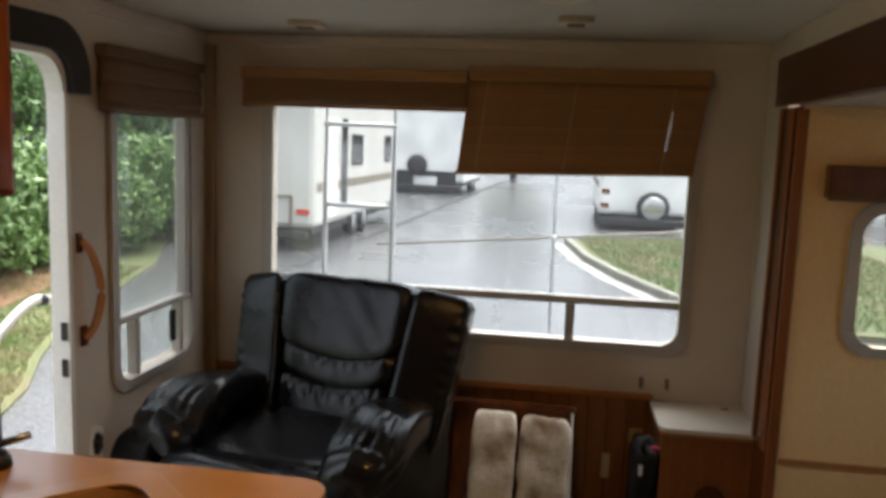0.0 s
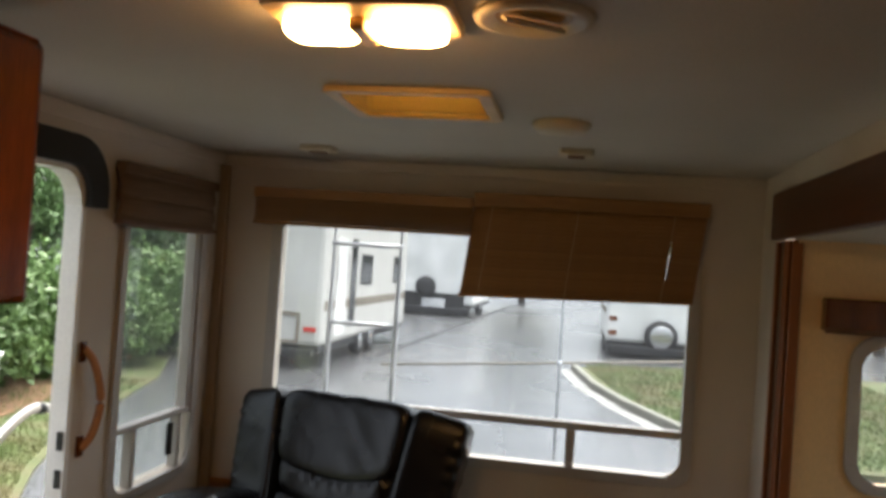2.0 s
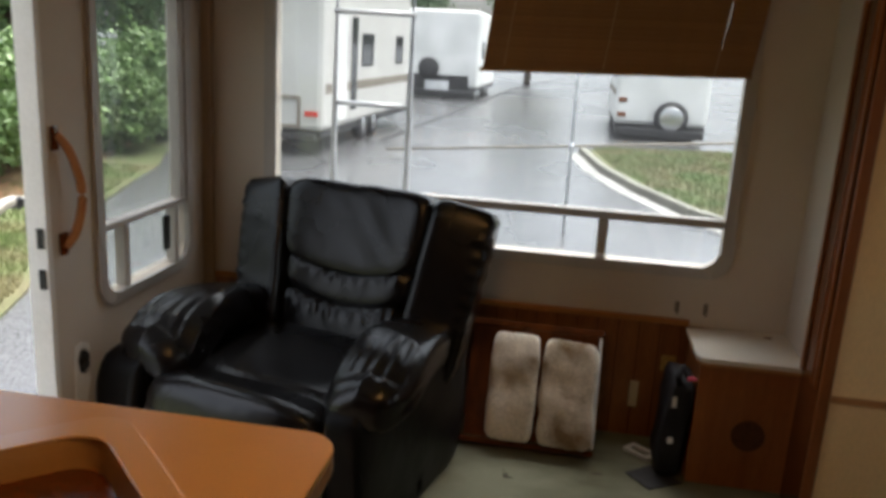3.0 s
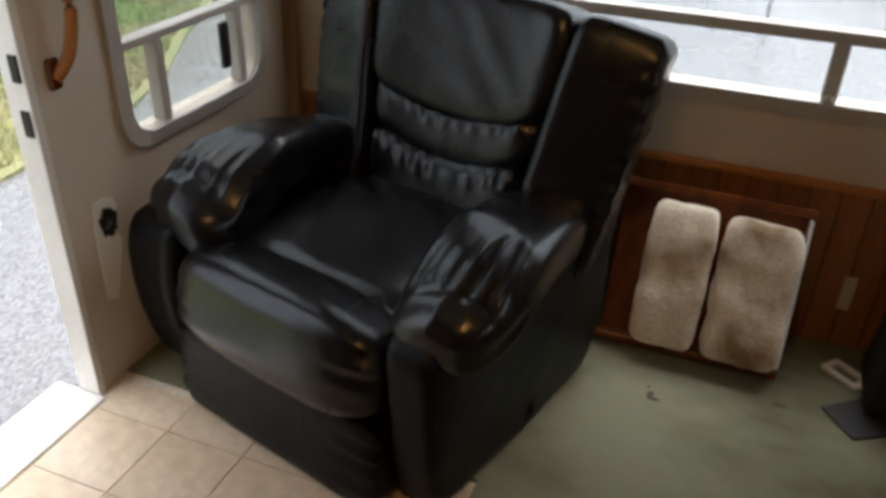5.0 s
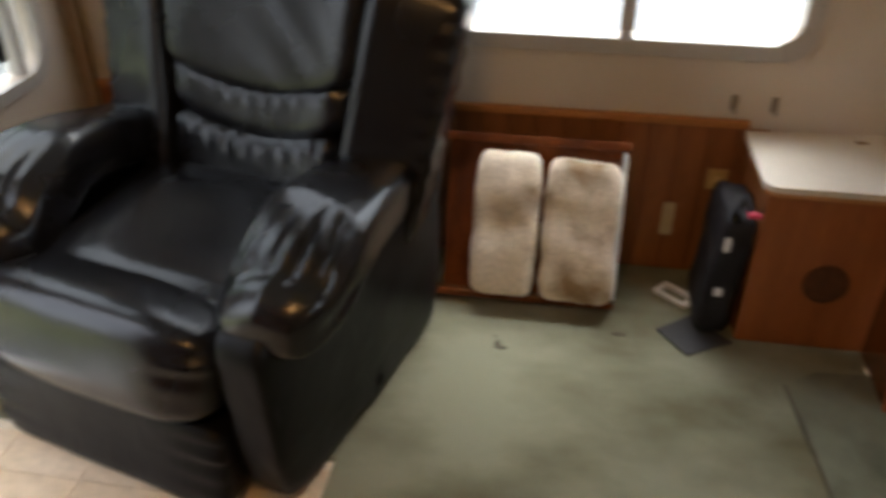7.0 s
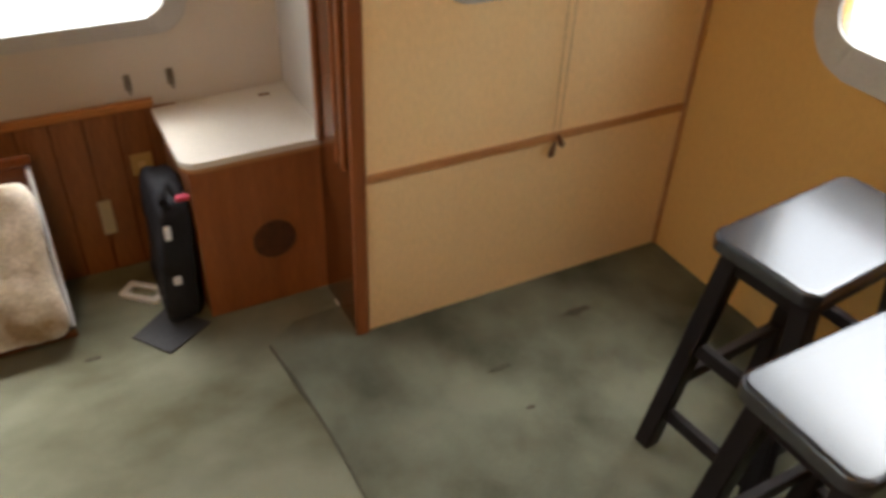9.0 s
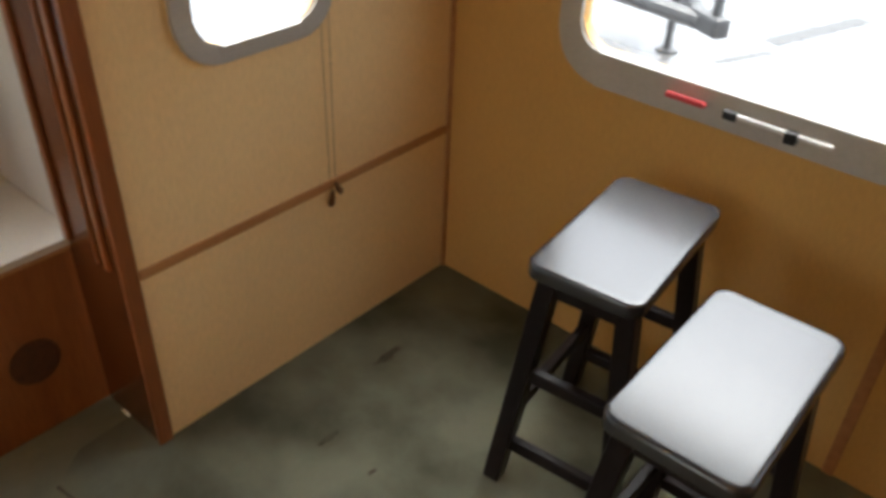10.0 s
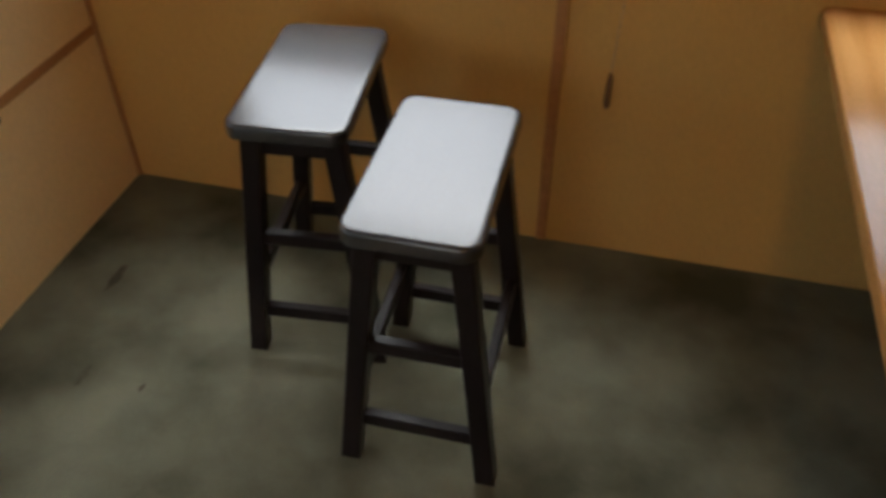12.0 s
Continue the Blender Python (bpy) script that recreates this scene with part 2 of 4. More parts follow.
# ---- mesh helpers ----
def part(name, bm, material, parent=None, label="", smooth=False, bevel=0.0, kind="", category="", group=""):
    """Links a bmesh as one object, under a thing where one is given."""
    if bevel:
        edges = [e for e in bm.edges if len(e.link_faces) == 2 and e.calc_face_angle() > 0.5]
        bmesh.ops.bevel(bm, geom=edges, offset=bevel, segments=2, affect="EDGES", profile=0.5)
    bmesh.ops.recalc_face_normals(bm, faces=bm.faces)
    for f in bm.faces:
        f.smooth = smooth
    me = bpy.data.meshes.new(name)
    bm.to_mesh(me)
    bm.free()
    me.materials.append(material)
    ob = new(name, me)
    if parent:
        ob.parent = parent
    return tagged(ob, label, category, group, kind)


def thing(name, label, category, at=None, group="", kind=""):
    ob = new(name)
    ob.empty_display_size = 0.1
    if at is not None:
        ob.matrix_world = at
    return tagged(ob, label, category, group, kind)


def share(name, mesh_ob, m, parent=None, label=""):
    """Another object on the same mesh."""
    ob = new(name, mesh_ob.data)
    if parent:
        ob.parent = parent
    ob.matrix_basis = m
    return tagged(ob, label)


def add_box(bm, x0, x1, y0, y1, z0, z1, m=None):
    v = bmesh.ops.create_cube(bm, size=1)["verts"]
    t = Matrix.Translation(((x0 + x1) / 2, (y0 + y1) / 2, (z0 + z1) / 2)) @ Matrix.Diagonal((x1 - x0, y1 - y0, z1 - z0, 1))
    bmesh.ops.transform(bm, matrix=(m @ t) if m else t, verts=v)
    return v


def box(*a, m=None):
    bm = bmesh.new()
    add_box(bm, *a, m=m)
    return bm


def rrect(u0, u1, v0, v1, r, n=6):
    pts = []
    for cu, cv, a0 in ((u1 - r, v1 - r, 0), (u0 + r, v1 - r, 90), (u0 + r, v0 + r, 180), (u1 - r, v0 + r, 270)):
        for k in range(n + 1):
            a = radians(a0 + 90 * k / n)
            pts.append((cu + r * math.cos(a), cv + r * math.sin(a)))
    return pts


def slab(outer, holes, axis, p0, p1):
    """A flat plate with holes: outlines in the two other axes, from p0 to p1 along the axis."""
    bm = bmesh.new()
    edges = []
    for loop in (outer, *holes):
        vs = [bm.verts.new((u, v, 0)) for u, v in loop]
        edges += [bm.edges.new((vs[i], vs[(i + 1) % len(vs)])) for i in range(len(vs))]
    bmesh.ops.triangle_fill(bm, use_beauty=True, edges=edges)
    got = bmesh.ops.extrude_face_region(bm, geom=list(bm.faces))["geom"]
    top = {g for g in got if isinstance(g, bmesh.types.BMVert)}
    for v in bm.verts:
        u, w, p = v.co.x, v.co.y, p1 if v in top else p0
        v.co = {"x": (p, u, w), "y": (u, p, w), "z": (u, w, p)}[axis]
    return bm


def rect(u0, u1, v0, v1):
    return [(u0, v0), (u1, v0), (u1, v1), (u0, v1)]


def tube(points, r, sides=10, closed=False):
    """A round bar along points."""
    bm = bmesh.new()
    pts = [Vector(p) for p in points]
    rings = []
    for i, p in enumerate(pts):
        a, b = pts[max(i - 1, 0)], pts[min(i + 1, len(pts) - 1)]
        q = (b - a).to_track_quat("Z", "Y").to_matrix()
        rr = r[i] if isinstance(r, (list, tuple)) else r
        rings.append([bm.verts.new(p + q @ Vector((rr * math.cos(2 * math.pi * k / sides), rr * math.sin(2 * math.pi * k / sides), 0))) for k in range(sides)])
    for a, b in zip(rings, rings[1:]):
        for k in range(sides):
            bm.faces.new((a[k], a[(k + 1) % sides], b[(k + 1) % sides], b[k]))
    bm.faces.new(rings[0][::-1])
    bm.faces.new(rings[-1])
    return bm


def smooth_path(pts, n=6):
    out = []
    p = [Vector(q) for q in pts]
    for i in range(len(p) - 1):
        a, b, c, d = p[max(i - 1, 0)], p[i], p[i + 1], p[min(i + 2, len(p) - 1)]
        for k in range(n):
            t = k / n
            out.append(0.5 * ((2 * b) + (c - a) * t + (2 * a - 5 * b + 4 * c - d) * t * t + (3 * b - a - 3 * c + d) * t ** 3))
    return out + [p[-1]]


def lathe(profile, m=None, sides=24):
    """A turned shape about z from (radius, height) pairs."""
    bm = bmesh.new()
    rings = [[bm.verts.new((r * math.cos(2 * math.pi * k / sides), r * math.sin(2 * math.pi * k / sides), z)) for k in range(sides)] for r, z in profile]
    for a, b in zip(rings, rings[1:]):
        for k in range(sides):
            bm.faces.new((a[k], a[(k + 1) % sides], b[(k + 1) % sides], b[k]))
    bm.faces.new(rings[0][::-1])
    bm.faces.new(rings[-1])
    if m:
        bmesh.ops.transform(bm, matrix=m, verts=bm.verts)
    return bm


def puff(sx, sy, sz, e=0.45, n=28, wrinkle=0.0, seed=0.0, freq=6.0, shape=None, m=None):
    """A stuffed cushion: a superellipsoid of full size sx, sy, sz with creases; shape(co) bends it."""
    bm = bmesh.new()
    bmesh.ops.create_uvsphere(bm, u_segments=n * 2, v_segments=n, radius=1)
    for v in bm.verts:
        x, y, z = v.co
        k = max(abs(x), abs(y), abs(z))
        x, y, z = x / k, y / k, z / k
        p = 2 / e
        s = (abs(x) ** p + abs(y) ** p + abs(z) ** p) ** (1 / p)
        d = Vector((x / s, y / s, z / s))
        co = Vector((d.x * sx / 2, d.y * sy / 2, d.z * sz / 2))
        if wrinkle:
            w = noise.noise(co * freq + Vector((seed, seed * 1.7, 0))) + 0.5 * noise.noise(co * freq * 2.3 + Vector((0, seed, seed)))
            co += d.normalized() * wrinkle * w
        v.co = shape(co) if shape else co
    if m:
        bmesh.ops.transform(bm, matrix=m, verts=bm.verts)
    return bm


# ---- floor, walls, ceiling ----
W, REAR, TOP, FRONT = 2.36, 4.40, 1.98, -1.6
SX, SY0, SY1, STOP = 3.355, 1.5, 3.83, 1.71   # the slide-out; SY0, its unseen front end, is placed to block light

part("floor", box(-0.05, W + 0.02, FRONT, REAR, -0.06, -0.006), M_GROUT, kind="structure")
part("carpet", slab([(1.03, FRONT), (2.20, FRONT), (2.20, 3.85), (W - 0.024, 3.85), (W - 0.024, 4.0), (W, 4.0), (W, REAR), (0.0, REAR), (0.0, 3.45), (1.03, 3.45)], [], "z", -0.008, 0.0),
     M_CARPET, label="worn stained grey-green carpet of the living area", kind="structure", category="carpet")
part("carpet_slide", slab([(2.155, SY0), (SX, SY0), (SX, SY1), (W + 0.004, SY1), (W + 0.004, 3.96), (2.20, 3.95), (2.112, 3.885), (2.132, 3.70), (2.148, 3.50), (2.15, 3.2), (2.158, 2.7), (2.152, 2.2)], [], "z", -0.0055, 0.003), M_CARPET_SHADED,
     label="worn stained grey-green carpet of the slide-out, darkened for shade", kind="structure", category="carpet")

swin = rrect(3.62, 4.20, 0.62, 1.66, 0.06)
rwin = rrect(0.30, 2.085, 0.725, 1.72, 0.06)
ewin = rrect(2.57, 2.90, 0.905, 1.37, 0.07)
owin = rrect(2.66, 3.445, 0.825, 1.46, 0.07)
dwin = rrect(1.60, 2.15, 1.02, 1.46, 0.07)      # over the dinette table
# the left wall's outline runs round the door, which opens at the floor
part("wall_left", slab([(FRONT, -0.06), (2.68, -0.06), (2.68, 1.68)] + sorted([p for p in rrect(2.68, 3.355, 0.5, 1.79, 0.10) if p[1] > 1.6], key=lambda p: p[0])
     + [(3.355, -0.06), (REAR + 0.06, -0.06), (REAR + 0.06, 2.02), (FRONT, 2.02)], [swin], "x", -0.06, 0.0), M_WALL, kind="structure")
part("wall_rear", slab(rect(0.0, W + 0.06, -0.06, 2.02), [rwin], "y", REAR, REAR + 0.06), M_WALL, kind="structure")
part("wall_right", slab(rect(4.055, REAR, 0.0, TOP), [], "x", W, W + 0.06), M_WALL, kind="structure")
part("wall_right_above", slab(rect(FRONT, 4.055, 1.885, TOP), [], "x", W - 0.02, W + 0.06), M_WALL, kind="structure")
part("wall_right_front", slab(rect(FRONT, SY0, -0.06, 1.885), [], "x", W, W + 0.06), M_WALL, kind="structure")
part("wall_front", slab(rect(-0.06, W + 0.06, -0.06, 2.02), [], "y", FRONT - 0.06, FRONT), M_WALL, kind="structure")
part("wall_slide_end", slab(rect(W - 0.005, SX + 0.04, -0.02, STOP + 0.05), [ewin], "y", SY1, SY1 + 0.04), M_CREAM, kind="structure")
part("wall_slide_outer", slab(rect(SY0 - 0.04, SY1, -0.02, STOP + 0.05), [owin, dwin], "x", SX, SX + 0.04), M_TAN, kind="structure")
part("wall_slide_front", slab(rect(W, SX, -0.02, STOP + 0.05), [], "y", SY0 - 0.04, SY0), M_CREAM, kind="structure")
part("ceiling_slide", box(W - 0.02, SX, SY0, SY1, STOP, STOP + 0.04), M_CEIL, kind="structure")
hatch_hole = rrect(0.985, 1.355, 2.875, 3.19, 0.02)
part("ceiling", slab(rect(-0.06, W + 0.06, FRONT, REAR), [hatch_hole], "z", TOP, TOP + 0.04), M_CEIL, kind="structure")
part("cove_trim_rear", box(0.0, W, REAR - 0.012, REAR - 0.002, TOP - 0.05, TOP - 0.002), M_WALL, kind="structure", bevel=0.003)
part("cove_trim_left", box(0.002, 0.012, FRONT, REAR - 0.014, TOP - 0.05, TOP - 0.002), M_WALL, kind="structure", bevel=0.003)
part("corner_trim", box(0.002, 0.045, REAR - 0.045, REAR - 0.013, 0.002, TOP - 0.052), M_CORNER, kind="structure", bevel=0.004)

# slide-out opening: jamb board, edge strip and header
part("slide_jamb", box(W - 0.022, W - 0.004, 3.835, 4.052, 0.002, 1.71), M_WOOD, kind="structure", bevel=0.003)
for y0, y1 in ((3.862, 3.884), (3.905, 3.915), (4.022, 4.048)):
    part("jamb_moulding", box(W - 0.031, W - 0.0225, y0, y1, 0.494, 1.708), M_CAB, kind="structure", bevel=0.003)
part("slide_jamb_edge", box(W - 0.026, W + 0.010, 3.818, 3.832, 0.004, 1.70), M_CAB, kind="structure", bevel=0.003)
part("slide_header", box(W - 0.05, W - 0.022, SY0, 4.05, 1.712, 1.885), M_SHADEDWOOD, kind="structure", bevel=0.006)
part("panel_strip_end", box(W + 0.014, SX - 0.012, SY1 - 0.008, SY1 - 0.001, 0.468, 0.492), M_STRIP, kind="structure", bevel=0.002)
part("corner_strip", box(SX - 0.012, SX - 0.001, SY1 - 0.012, SY1 - 0.001, 0.004, STOP - 0.002), M_STRIP, kind="structure", bevel=0.003)
part("panel_strip_outer", box(SX - 0.008, SX - 0.001, 2.598, 2.624, 0.004, 0.748), M_STRIP, kind="structure", bevel=0.002)


# ---- windows ----
def window_frame(name, loop_out, loop_in, axis, p0, p1, parent):
    return part(name, slab(loop_out, [loop_in], axis, p0, p1), M_FRAME, parent, bevel=0.004)


w1 = thing("window_1", "wide rear window with clear glass and grey frame", "window", kind="structure")
window_frame("window_frame", rrect(0.255, 2.125, 0.685, 1.76, 0.08), rrect(0.305, 2.08, 0.73, 1.715, 0.06), "y", REAR - 0.016, REAR - 0.002, w1)
part("rail", box(0.306, 2.079, REAR - 0.012, REAR + 0.03, 0.885, 0.918), M_FRAME, w1, bevel=0.004)
part("mullion", box(1.612, 1.652, REAR - 0.014, REAR + 0.028, 0.731, 0.883), M_FRAME, w1, bevel=0.004)
part("latch", lathe([(0.018, 0), (0.018, 0.012), (0.010, 0.018)], pose(1.632, REAR - 0.015, 0.735, 90, 0, 0)), M_FRAME, w1)
for u0, u1, v0, v1 in ((0.302, 2.083, 0.92, 1.718), (0.302, 1.611, 0.727, 0.884), (1.653, 2.083, 0.727, 0.884)):
    g = part("pane", box(u0, u1, REAR + 0.02, REAR + 0.024, v0, v1), M_GLASS, w1)
    g.visible_shadow = False
w2 = thing("window_2", "side window with tinted glass and grey frame", "window", kind="structure")
window_frame("window_frame", rrect(3.585, 4.235, 0.585, 1.695, 0.09), rrect(3.625, 4.195, 0.625, 1.655, 0.06), "x", 0.002, 0.018, w2)
part("rail", box(-0.03, 0.014, 3.626, 4.194, 0.845, 0.868), M_FRAME, w2, bevel=0.004)
part("stile", box(-0.03, 0.012, 4.15, 4.188, 0.87, 1.654), M_FRAME, w2, bevel=0.004)
part("stile", box(-0.03, 0.012, 3.745, 3.775, 0.627, 0.844), M_FRAME, w2, bevel=0.004)
part("stile", box(-0.03, 0.012, 4.10, 4.13, 0.627, 0.844), M_FRAME, w2, bevel=0.004)
part("latch", box(0.0, 0.016, 4.02, 4.055, 0.69, 0.82), M_BLACK, w2, bevel=0.004)
g = part("pane", box(-0.034, -0.031, 3.62, 4.2, 0.62, 1.66), M_SMOKE, w2)
g.visible_shadow = False
w3 = thing("window_3", "small rounded window in the slide-out end panel", "window", kind="structure")
window_frame("window_frame", rrect(2.535, 2.935, 0.872, 1.405, 0.10), rrect(2.575, 2.895, 0.91, 1.365, 0.065), "y", SY1 - 0.014, SY1 - 0.001, w3)
g = part("pane", box(2.57, 2.90, SY1 + 0.018, SY1 + 0.022, 0.905, 1.37), M_GLASS, w3)
g.visible_shadow = False
w4 = thing("window_4", "wide rounded window in the slide-out side wall", "window", kind="structure")
window_frame("window_frame", rrect(2.61, 3.495, 0.752, 1.51, 0.12), rrect(2.665, 3.44, 0.83, 1.455, 0.065), "x", SX - 0.016, SX - 0.001, w4)
g = part("pane", box(SX + 0.018, SX + 0.022, 2.655, 3.45, 0.82, 1.465), M_TINT, w4)

for nm, (u0, u1, v0, v1), p, s in (("window_5", (1.60, 2.15, 1.02, 1.46), SX, 1),):
    w5 = thing(nm, "plain rounded window with clear glass", "window", kind="structure")
    window_frame("window_frame", rrect(u0 - 0.04, u1 + 0.04, v0 - 0.04, v1 + 0.04, 0.10), rrect(u0 + 0.005, u1 - 0.005, v0 + 0.005, v1 - 0.005, 0.065), "x", *sorted((p - 0.002 * s, p - 0.015 * s)), w5)
    g = part("pane", box(*sorted((p + 0.018 * s, p + 0.022 * s)), u0 - 0.005, u1 + 0.005, v0 - 0.005, v1 + 0.005), M_GLASS, w5)
    g.visible_shadow = False

# ---- door opening ----
d1 = thing("door_1", "open entry doorway with white frame", "doorway", kind="structure")
part("frame_side", box(-0.058, 0.008, 3.337, 3.361, -0.05, 1.66), M_JAMB, d1, bevel=0.003)
part("frame_side", box(-0.058, 0.008, 2.674, 2.698, -0.05, 1.66), M_JAMB, d1, bevel=0.003)


def arch(off_in, off_out):
    a = [p for p in rrect(2.68 + off_in, 3.355 - off_in, 0.5, 1.79 - off_in, 0.10 + off_in * 0.4) if p[1] > 1.6]
    b = [p for p in rrect(2.68 - off_out, 3.355 + off_out, 0.5, 1.79 + off_out, 0.10 + off_out * 0.8) if p[1] > 1.6]
    a, b = sorted(a, key=lambda p: p[0]), sorted(b, key=lambda p: p[0])
    a = [(a[0][0], 1.66)] + a + [(a[-1][0], 1.66)]
    b = [(b[0][0], 1.66)] + b + [(b[-1][0], 1.66)]
    return b + a[::-1]


part("frame_arch", slab(arch(0.02, -0.001), [], "x", -0.058, 0.004), M_JAMB, d1)
part("door_gasket", slab(arch(0.002, 0.095), [], "x", 0.006, 0.03), M_RUBBER, d1, label="black rubber arch over the doorway")
part("threshold", box(-0.13, 0.03, 2.70, 3.335, -0.045, 0.004), M_JAMB, d1, bevel=0.004)
for z in (0.887, 0.763):
    part("strike_plate", box(-0.022, -0.002, 3.331, 3.3365, z - 0.03, z + 0.03), M_BLACK, d1)

hd = thing("grab_handle", "curved orange wooden grab handle beside the doorway", "handle")
part("grip", tube(smooth_path([(0.012, 3.40, 1.185), (0.035, 3.43, 1.13), (0.045, 3.462, 1.01), (0.035, 3.445, 0.90), (0.012, 3.415, 0.845)]), 0.014), M_HONEY, hd, smooth=True)
part("mount", box(0.001, 0.014, 3.385, 3.412, 1.14, 1.21), M_WOOD, hd, bevel=0.005)
part("mount", box(0.001, 0.014, 3.40, 3.432, 0.82, 0.89), M_WOOD, hd, bevel=0.005)

sp = thing("switch_plate", "broken white switch plate with a dark hole low on the wall", "switch plate")
part("plate", slab([(3.436, 0.245), (3.470, 0.228), (3.520, 0.380), (3.512, 0.405), (3.498, 0.398), (3.482, 0.412), (3.466, 0.405), (3.460, 0.430), (3.452, 0.470), (3.470, 0.496), (3.494, 0.492), (3.512, 0.470), (3.524, 0.478),
                          (3.516, 0.502), (3.480, 0.518), (3.442, 0.514), (3.436, 0.44)], [], "x", 0.001, 0.006), M_JAMB, sp, bevel=0.0008)
part("hole", slab([(3.490 + (0.030 + 0.006 * math.sin(a * 1.7)) * math.cos(a * math.pi / 9), 0.446 + (0.040 + 0.007 * math.cos(a * 2.3)) * math.sin(a * math.pi / 9)) for a in range(18)], [], "x", 0.0004, 0.003), M_BLACK, sp, "dark ragged hole")
part("socket", lathe([(0.014, 0), (0.016, 0.012), (0.010, 0.02), (0.004, 0.02)], pose(0.003, 3.482, 0.445, 0, 90, 0)), M_BLACK, sp, smooth=True)

rl = thing("entry_handrail", "white bent tube handrail outside the doorway", "handrail")
part("tube", tube(smooth_path([(-0.115, 3.63, 0.93), (-0.2, 3.56, 0.94), (-0.2, 3.45, 0.955), (-0.2, 3.33, 0.91), (-0.2, 3.22, 0.83), (-0.2, 3.19, 0.70), (-0.2, 3.19, 0.1)]), 0.017), M_JAMB, rl, smooth=True)
part("clip", tube([(-0.2, 3.505, 0.948), (-0.2, 3.475, 0.952)], 0.020), M_BLACK, rl)
part("bracket", box(-0.2, -0.061, 3.60, 3.66, 0.90, 0.96), M_JAMB, rl, bevel=0.004)

# ---- rear wall things ----
wc = thing("wainscot", "brown wooden plank wainscot under the rear window", "wainscot", kind="structure")
part("backing", box(0.0, 2.0, REAR - 0.006, REAR - 0.001, 0.002, 0.50), M_WOOD, wc)
part("cap_rail", box(0.03, 2.0, REAR - 0.024, REAR - 0.002, 0.492, 0.516), M_HONEY, wc, bevel=0.005)

cb = thing("corner_cabinet", "low brown wooden corner cabinet with a round speaker grille", "cabinet")
part("front_panel", slab(rect(2.006, W - 0.001, 0.004, 0.462), [[(2.2 + 0.052 * math.cos(k * math.pi / 12), 0.212 + 0.052 * math.sin(k * math.pi / 12)) for k in range(24)]], "y", 4.058, 4.074), M_CAB, cb, bevel=0.0)
part("side_panel", box(2.006, 2.022, 4.075, REAR - 0.026, 0.004, 0.462), M_CAB, cb, bevel=0.002)
part("speaker_grille", lathe([(0.058, 0), (0.058, 0.004), (0.048, 0.006), (0.0505, 0.002)], pose(2.2, 4.0575, 0.212, 90, 0, 0)), M_MESH, cb, "dark round speaker grille")
ct = thing("cabinet_top", "white laminate worktop with rounded corner on the low cabinet", "worktop")
part("top", slab([(W - 0.001, REAR - 0.001), (1.99, REAR - 0.026)] + [(2.03 - 0.04 * math.cos(radians(a)), 4.082 - 0.04 * math.sin(radians(a))) for a in range(0, 91, 15)] + [(W - 0.001, 4.042)], [], "z", 0.474, 0.492), M_WHITE, ct, bevel=0.002)
part("edge_band", slab([(W - 0.001, REAR - 0.002), (1.992, REAR - 0.027)] + [(2.032 - 0.04 * math.cos(radians(a)), 4.084 - 0.04 * math.sin(radians(a))) for a in range(0, 91, 15)] + [(W - 0.001, 4.044)], [], "z", 0.4625, 0.4735), M_STRIP, ct)
part("nail", box(2.27, 2.30, 4.33, 4.338, 0.4925, 0.497), M_TASSEL, ct, "dark scrap on the worktop")


def hook(x):
    h = thing("wall_hook", "small brown metal wall hook on the rear wall", "hook", group="hooks under the rear window")
    part("plate", box(x - 0.009, x + 0.009, REAR - 0.006, REAR - 0.001, 0.54, 0.585), M_GREY, h, bevel=0.002)
    part("prong", tube(smooth_path([(x, REAR - 0.005, 0.575), (x, REAR - 0.03, 0.56), (x, REAR - 0.028, 0.54)]), 0.004, 6), M_GREY, h)


hook(1.947)
hook(2.055)
ol = thing("phone_jack", "yellowed square wall jack on the plank wainscot", "wall outlet")
part("plate", box(1.912, 1.968, REAR - 0.02, REAR - 0.013, 0.297, 0.362), M_YELLOW, ol, bevel=0.003)
part("socket", box(1.93, 1.95, REAR - 0.0235, REAR - 0.0205, 0.32, 0.34), M_AMBER, ol)
ol = thing("wall_outlet", "ivory narrow wall outlet on the plank wainscot", "wall outlet")
part("plate", box(1.803, 1.838, REAR - 0.02, REAR - 0.013, 0.13, 0.24), M_IVORY, ol, bevel=0.003)
part("socket", box(1.813, 1.828, REAR - 0.022, REAR - 0.0205, 0.197, 0.215), M_IVORY, ol)
part("socket", box(1.813, 1.828, REAR - 0.022, REAR - 0.0205, 0.152, 0.17), M_IVORY, ol)
fp = thing("floor_bracket", "white plastic frame lying on the carpet by the wainscot", "plastic frame")
part("frame", slab(rrect(-0.06, 0.06, -0.035, 0.035, 0.01), [rrect(-0.04, 0.04, -0.018, 0.018, 0.008)], "z", 0, 0.012), M_PAPER, fp, bevel=0.002)
fp.matrix_world = pose(1.86, 4.24, 0.001, 0, 0, -40)

# folded wooden step stool with two padded treads, leaning on the wall
rk = thing("folded_bench", "folded dark wooden bench with stained beige pads against the wall", "folding bench")
LEAN = pose(0, 4.135, 0.012, -20, 0, 0)


def leaning(bm):
    bmesh.ops.transform(bm, matrix=LEAN, verts=bm.verts)
    return bm


